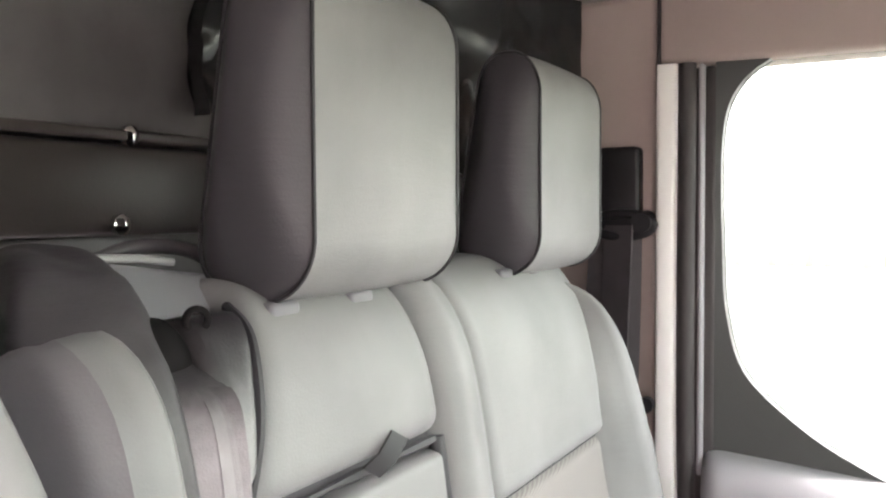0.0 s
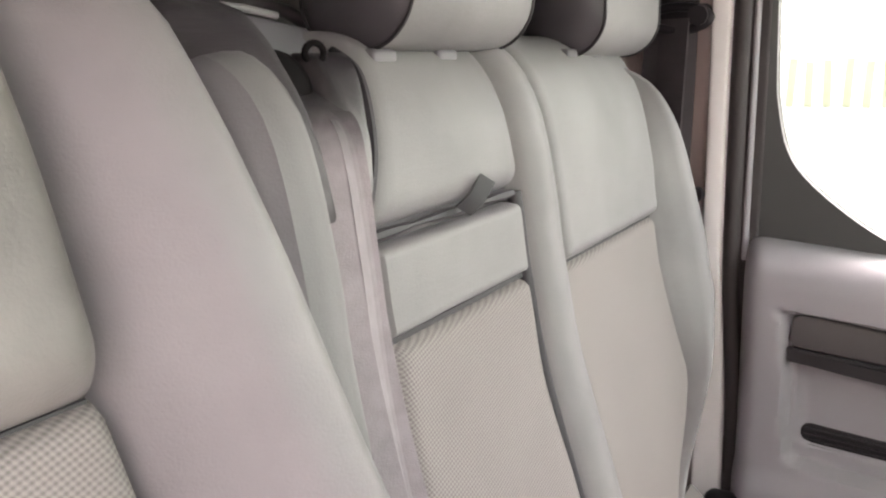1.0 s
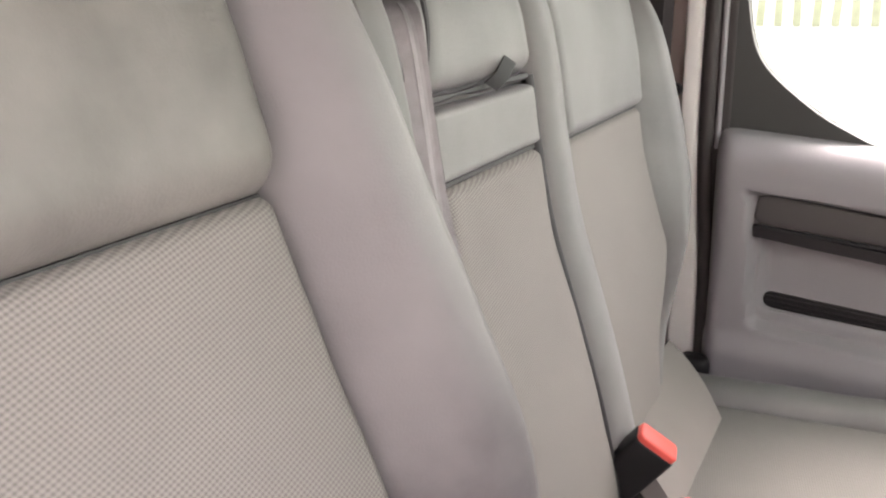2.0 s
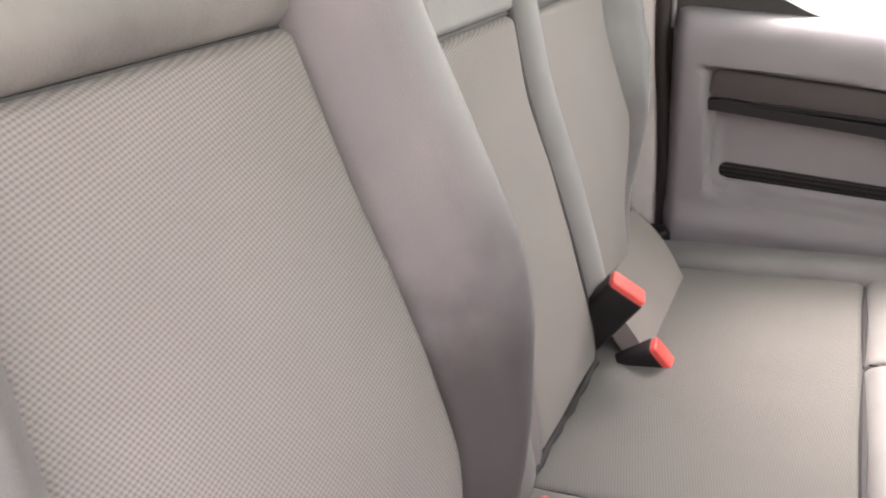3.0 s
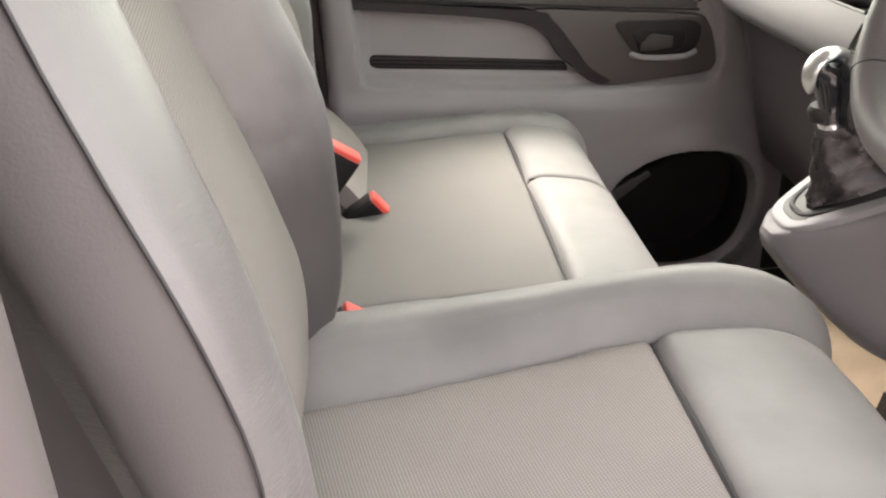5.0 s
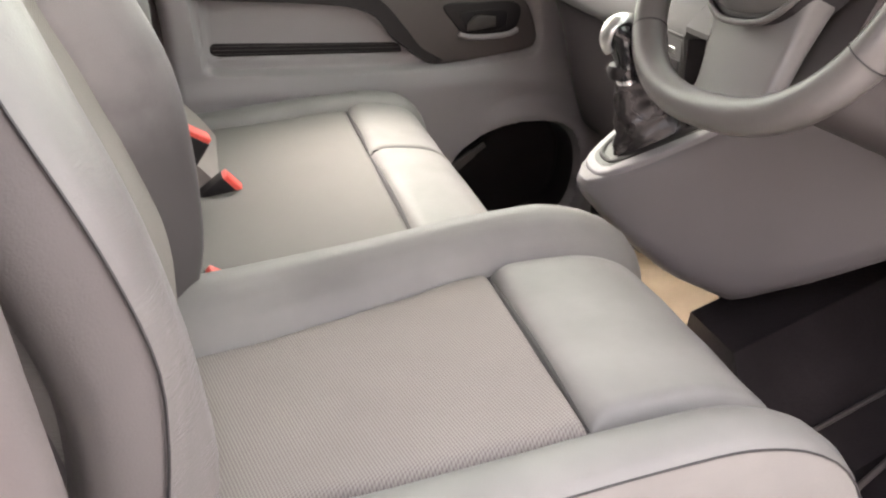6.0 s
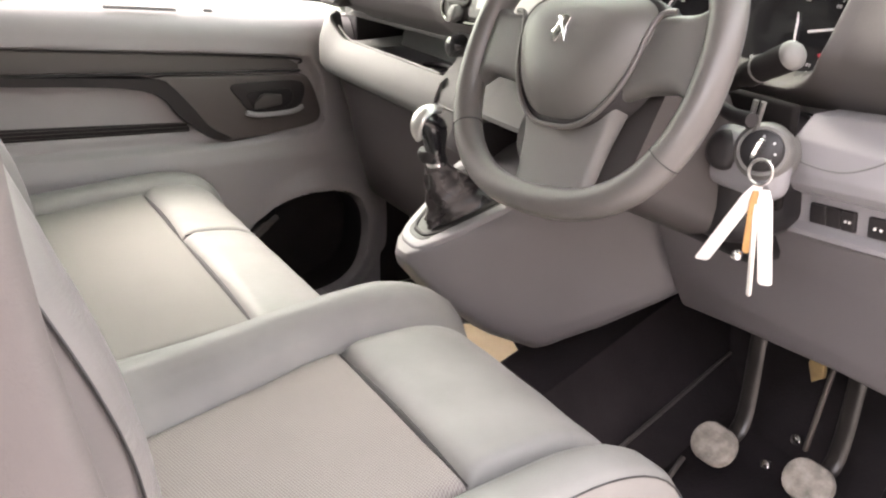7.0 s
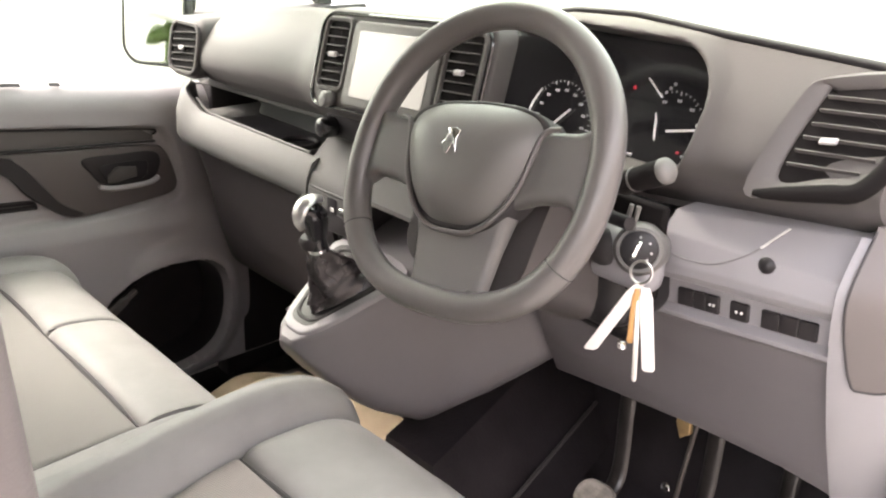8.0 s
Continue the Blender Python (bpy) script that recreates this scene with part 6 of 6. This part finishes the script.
tagpiece("wooden_tag", kb + Vector((0.0, 0.002, -0.006)), kb + Vector((0.006, 0.006, -0.078)), 0.009, 0.004, WOOD, "yellow wooden tag")
tagpiece("long_key", kb + Vector((0.002, 0.0, -0.02)), kb + Vector((0.012, -0.002, -0.128)), 0.006, 0.0022, STEEL, "long steel key")
put("ball", cyl(kb + Vector((0.003, 0.014, -0.083)), (0, 0, -1), [(-0.006, 0.002), (-0.003, 0.006), (0.003, 0.006), (0.006, 0.002)], 12), CHROME, ks, "small steel bead")

# ---- gear console ----
con = thing("gear_console", (1.0, 0.0, 0.85), "light grey gear console below the centre stack", "console")


def con_section(x):
    h = interp(x, [0.815, 0.83, 0.87, 0.93, 1.014, 1.06, 1.10, 1.172, 1.26], [0.020, 0.045, 0.075, 0.105, 0.144, 0.174, 0.202, 0.252, 0.28])
    top = interp(x, [0.815, 0.83, 0.90, 0.97, 1.05, 1.26], [1.015, 1.026, 1.06, 1.10, 1.14, 1.2])
    bot = interp(x, [0.815, 0.83, 0.87, 0.93, 1.014, 1.10, 1.172, 1.26], [1.0, 0.972, 0.922, 0.866, 0.822, 0.862, 0.908, 0.942])
    out = []
    n = 28
    for i in range(n):
        t = 2 * math.pi * i / n
        c, s = math.cos(t), math.sin(t)
        e = 0.24 if s > 0 else 0.42
        yy, zz = math.copysign(abs(c) ** e, c), math.copysign(abs(s) ** e, s)
        wide = h * (0.80 + 0.20 * (1 - zz) / 2) if zz > 0 else h * (0.9 + 0.1 * -zz)
        out.append(Vector((x, 0.005 + wide * yy, lerp(bot, top, (zz + 1) / 2))))
    return out


put("body", loft([con_section(x) for x in [0.815, 0.82, 0.83] + frange(0.85, 1.26, 24)]), CONSOLE, con)


def con_to(a, b, w):
    return Vector((a, b, interp(a, [0.815, 0.83, 0.90, 0.97, 1.05], [1.015, 1.026, 1.06, 1.10, 1.14]) + w))


plate = [(p.x, p.y) for p in catmull([(x, y, 0) for x, y in ((0.826, 0.0), (0.838, -0.032), (0.90, -0.062), (0.99, -0.085), (0.99, 0.09), (0.90, 0.068), (0.838, 0.040))], 6, closed=True)]
put("top_plate", slab(plate, con_to, -0.006, 0.004, 0.003), DASH_LIGHT, con, "pale grey gear surround")
put("recess", slab([(0.913 + (a - 0.913) * 0.86, 0.003 + (b - 0.003) * 0.84) for a, b in plate], con_to, 0.0, 0.0046, 0.001), BLACK, con, "black sunken gear plate")
inner = [(0.915 + (a - 0.915) * 0.74, 0.003 + (b - 0.003) * 0.70) for a, b in plate]
put("gaiter_ring", tube([con_to(a, b, 0.004) for a, b in inner], 0.004, 6, closed=True), DARK, con, "charcoal gaiter ring")
lev = thing("gear_lever", (0.90, 0.0, 1.06), "black gear lever with leather gaiter and chrome-topped knob", "gear lever")
GAITER = material("gaiter_leather", (0.016, 0.013, 0.014), 0.27, vary=0.3, scale=20, bump=0.25, grain=200)
rings = []
for k in frange(0, 1, 30):
    c = Vector((lerp(0.915, 0.868, k ** 0.8), 0.002, 0))
    wob = [1 + (0.20 * math.sin(4 * t + 5 * k) * (1 - k) + 0.06 * math.sin(k * 30 + 2.2 * math.sin(2 * t + 1)) + 0.12 * noise.noise(Vector((2 * math.cos(t), 2 * math.sin(t), 5 * k)))) * min(1, 4 * k) for t in frange(0, 6.283 * 27 / 28, 28)]
    f = lerp(1.0, 0.22, min(1, k * 1.1) ** 0.42)
    rings.append([Vector((c.x + (a - 0.915) * f * wo, c.y + (b - 0.003) * f * wo, con_to(a, b, 0).z * (1 - k) + 1.165 * k)) for (a, b), wo in zip([inner[int(i * len(inner) / 28)] for i in range(28)], wob)])
put("gaiter", loft(rings), GAITER, lev, "creased black leather gaiter")
put("collar", cyl((0.866, 0.002, 1.158), (-0.15, 0, 1), [(0, 0.017), (0.012, 0.019), (0.018, 0.015)]), DARK, lev)
kn = []
for k in frange(0, 1, 22):
    c = Vector((lerp(0.874, 0.858, k), -0.006, lerp(1.152, 1.236, k)))
    r = curve(k, [0, 0.08, 0.22, 0.5, 0.75, 0.92, 1.0], [0.013, 0.0135, 0.0125, 0.0165, 0.0195, 0.015, 0.003])
    kn.append([c + Vector((r * 1.35 * math.cos(t), r * 0.95 * math.sin(t), -0.25 * r * math.cos(t))) for t in frange(0, 6.283 * 19 / 20, 20)])
put("knob", loft(kn), GLOSS, lev, "glossy black gear knob")
cap = []
for k in frange(0, 1, 20):
    t0 = lerp(-0.75, 2.2, k)
    c = Vector((0.861 - 0.0265 * math.cos(t0), -0.006, 1.214 + 0.0265 * math.sin(t0)))
    n = Vector((-math.cos(t0), 0, math.sin(t0)))
    w = 0.0135 * math.sin(math.pi * lerp(0.08, 0.90, k)) ** 0.6 + 0.002
    cap.append([c + Vector((0, 1, 0)) * w * math.cos(t) + n * (0.0055 * math.sin(t) - 0.25 * w * math.cos(t) ** 2) for t in frange(0, 6.283 * 15 / 16, 16)])
put("knob_cap", loft(cap), material("satin_silver", (0.62, 0.62, 0.60), 0.34, metal=0.9, vary=0.05, scale=60, bump=0.05), lev, "satin silver knob band")
put("knob_ring", cyl((0.873, -0.004, 1.150), (-0.15, 0, 1), [(0, 0.0150), (0.003, 0.0155), (0.006, 0.0150)]), CHROME, lev, "thin chrome ring")

# ---- footwell ----
fm = thing("floor_mat", (1.1, -0.45, FLOOR), "black rubber mat in the driver's footwell", "mat")
put("sheet", sheet(lambda u, v: (lerp(0.74, 1.42, u), lerp(-0.74, -0.14, v), FLOOR + 0.012 + 0.02 * smoothstep(0.8, 1.0, u) + 0.004 * noise.noise(Vector((u * 6, v * 6, 0)))), frange(0, 1, 30), frange(0, 1, 30), lambda p: Vector((p.x, p.y, FLOOR + 0.001))), MATTING, fm)
tun = thing("floor_tunnel", (1.2, -0.1, FLOOR), "black plastic footrest and tunnel beside the pedals", "footrest")
prof_t = [(-0.30, 0.645), (-0.235, 0.675), (-0.225, 0.69), (-0.215, 0.70), (-0.14, 0.80), (-0.02, 0.80), (0.02, 0.64)]
put("body", loft([[Vector((x, y + (x - 1.1) * 0.24, z + (x - 1.1) * 0.10)) for y, z in prof_t] for x in frange(0.98, 1.56, 8)]), MATTING, tun)
put("ridge", tube([(1.0 + 0.45 * k, -0.261 + 0.106 * k, 0.677 + 0.041 * k) for k in frange(0, 1, 10)], 0.004, 8), DOOR_UPPER, tun, "worn pale edge")
put("ridge", tube([(1.08 + 0.1 * k, -0.335 + 0.035 * k, 0.652 + 0.02 * k) for k in frange(0, 1, 10)], 0.005, 8), DOOR_UPPER, tun, "worn pale edge")
cb = thing("cardboard_sheet", (0.95, 0.1, FLOOR), "torn brown cardboard sheet lying on the floor", "cardboard")
put("sheet", sheet(lambda u, v: (lerp(0.74, 1.135, u) + 0.016 * math.sin(v * 9) + 0.008 * math.sin(v * 31), lerp(0.07, 0.47, v) + 0.01 * math.sin(u * 12), FLOOR + 0.022 + 0.012 * math.sin(u * 7 + v * 4) + 0.015 * u + 0.02 * smoothstep(0.75, 1.0, u) * math.sin(v * 5)), frange(0, 1, 16), frange(0, 1, 16), lambda p: p - Vector((0, 0, 0.004))), CARD, cb)


PEDAL_ARM = material("scuffed_dark_steel", (0.018, 0.016, 0.015), 0.35, vary=0.5, scale=30, bump=0.2, grain=120)


def pedal(px, py, pz, w, h, tilt, arm, label, mt=PEDAL):
    p = thing("pedal", (px, py, pz), label, "pedal", "pedals in the footwell")
    t = radians(tilt)
    n = Vector((-math.cos(t), 0, math.sin(t)))
    up = Vector((math.sin(t), 0, math.cos(t)))
    c = Vector((px, py, pz))

    def to(a, b, k):
        return c + Vector((0, 1, 0)) * a + up * b + n * k

    put("pad", slab(rounded(-w / 2, w / 2, -h / 2, h / 2, min(w, h) * 0.48), to, 0, 0.014, 0.005), mt, p, "worn grey pedal pad" if mt is PEDAL else "")
    for i in range(4):
        put("tread", strip([to(-w * 0.36, lerp(-h, h, (i + 0.8) / 4.6) / 2.2, 0.0145), to(w * 0.36, lerp(-h, h, (i + 0.8) / 4.6) / 2.2, 0.0145)], up, 0.004, 0.002), mt, p)
    put("arm", tube(catmull([to(0, 0, 0), to(0, 0.05, -0.03), *arm], 6), 0.015, 10, flat=0.45, up=(0, 1, 0)), PEDAL_ARM, p, "scuffed dark steel arm")
    return p


pedal(1.150, -0.382, 0.762, 0.075, 0.062, 38, [(1.24, -0.36, 0.93), (1.27, -0.35, 1.10)], "worn rubber clutch pedal on a black arm")
pedal(1.215, -0.505, 0.748, 0.078, 0.062, 38, [(1.29, -0.50, 0.93), (1.32, -0.49, 1.10)], "worn rubber brake pedal on a black arm")
pedal(1.29, -0.605, 0.76, 0.05, 0.10, 40, [(1.36, -0.60, 0.95), (1.38, -0.59, 1.08)], "black plastic accelerator pedal under the dashboard", BLACK)
br = thing("pedal_bracket", (1.30, -0.46, 0.95), "zinc-plated pedal bracket under the dashboard", "bracket")
put("rod", tube([(1.235, -0.475, 0.78), (1.25, -0.48, 0.90), (1.27, -0.485, 1.02)], 0.0045, 8), RAIL, br, "steel rod")
put("bracket", slab([(-0.012, -0.008), (0.004, -0.022), (0.014, 0.004), (0.012, 0.018), (-0.010, 0.014)], lambda a, b, w: Vector((1.21 - w, -0.485 + a, 0.935 + b)), 0, 0.008, 0.002), BRASS, br, "yellow zinc bracket")
put("plate", slab([(-0.05, -0.05), (0.05, -0.045), (0.05, 0.03), (-0.05, 0.03)], lambda a, b, w: Vector((1.37 - w, -0.58 + a, 0.93 + b)), 0, 0.006, 0.002), BRASS, br, "tarnished brass-coloured plate")
put("nut", cyl((1.28, -0.433, 0.755), (-1, 0, 0.4), [(0, 0.009), (0.008, 0.009), (0.01, 0.004)], 8), CHROME, br, "shiny nut")
put("nut", cyl((1.20, -0.442, 0.745), (-1, 0, 0.4), [(0, 0.008), (0.008, 0.008), (0.01, 0.004)], 8), CHROME, br, "shiny nut")

# ---- small parts under the parts that carry them ----
def base_name(ob):
    return ob.name.split(".")[0]


def middle(ob):
    vs = ob.data.vertices
    return sum((v.co for v in vs), Vector()) / max(1, len(vs))


def nest(kind, host, *names):
    """Moves the named parts of each such thing under its nearest part called host."""
    for top in [o for o in bpy.data.objects if o.parent is None and base_name(o) == kind]:
        kids = [o for o in bpy.data.objects if o.parent is top]
        hosts = [o for o in kids if base_name(o) == host]
        for o in kids:
            if hosts and base_name(o) in names:
                m = middle(o)
                h = min(hosts, key=lambda q: (middle(q) - m).length)
                o.location = -origin_of(h)
                o.parent = h


nest("dashboard", "unit_bezel", "bezel_line", "screen_surround", "display")
nest("dashboard", "vent_surround", "vent_mouth", "louvre", "vent_tab", "vent_lip")
nest("dashboard", "climate_panel", "rotary_knob", "button")
nest("dashboard", "glove_shelf", "shelf_mat", "cup_ring", "lip_edge")
nest("dashboard", "switch", "symbol")
nest("dashboard", "knee_panel", "lid_groove", "lid_latch", "lid_edge")
nest("dashboard", "end_trim", "end_cap", "cap_joint")
nest("dashboard", "socket_plate", "socket")
nest("dashboard", "icon_slot", "icon")
nest("instrument_cluster", "face", "tick", "marking", "needle", "trim_arc", "warning_lamp")
nest("steering_wheel", "rim", "rim_seam")
nest("steering_wheel", "lower_spoke", "spoke_stud")
nest("steering_wheel", "hub_pad", "emblem", "hub_trim")
nest("steering_column", "stalk", "stalk_tip", "stalk_band")
nest("steering_column", "lock_housing", "lock_ring", "lock_mark")
nest("gear_lever", "knob", "knob_cap", "knob_ring")
nest("gear_console", "top_plate", "recess", "gaiter_ring")
nest("pedal", "pad", "tread")
nest("headrest", "cheek", "piping")
nest("belt_buckle", "housing", "button")
nest("middle_seat_belt", "webbing", "webbing_fold")
nest("middle_seat_belt", "cover_plate", "cover_edge", "cover_arch")
nest("pillar_seat_belt", "anchor_cover", "anchor_bolt", "anchor_ring")
nest("driver_seat", "back_bolster", "bolster_side")
nest("passenger_bench", "inner_bolster", "shoulder_piping")
nest("passenger_bench", "tray_panel", "tray_edge", "pull_tag")
nest("door_1", "handle_panel", "handle_bezel", "handle_cup", "handle", "handle_lip")
nest("door_1", "slot", "slot_rib")
nest("door_1", "bin_liner", "bin_lip")
nest("door_1", "window_frame", "pane", "demist_slot")
nest("door_mirror", "housing", "rim", "mirror_glass")
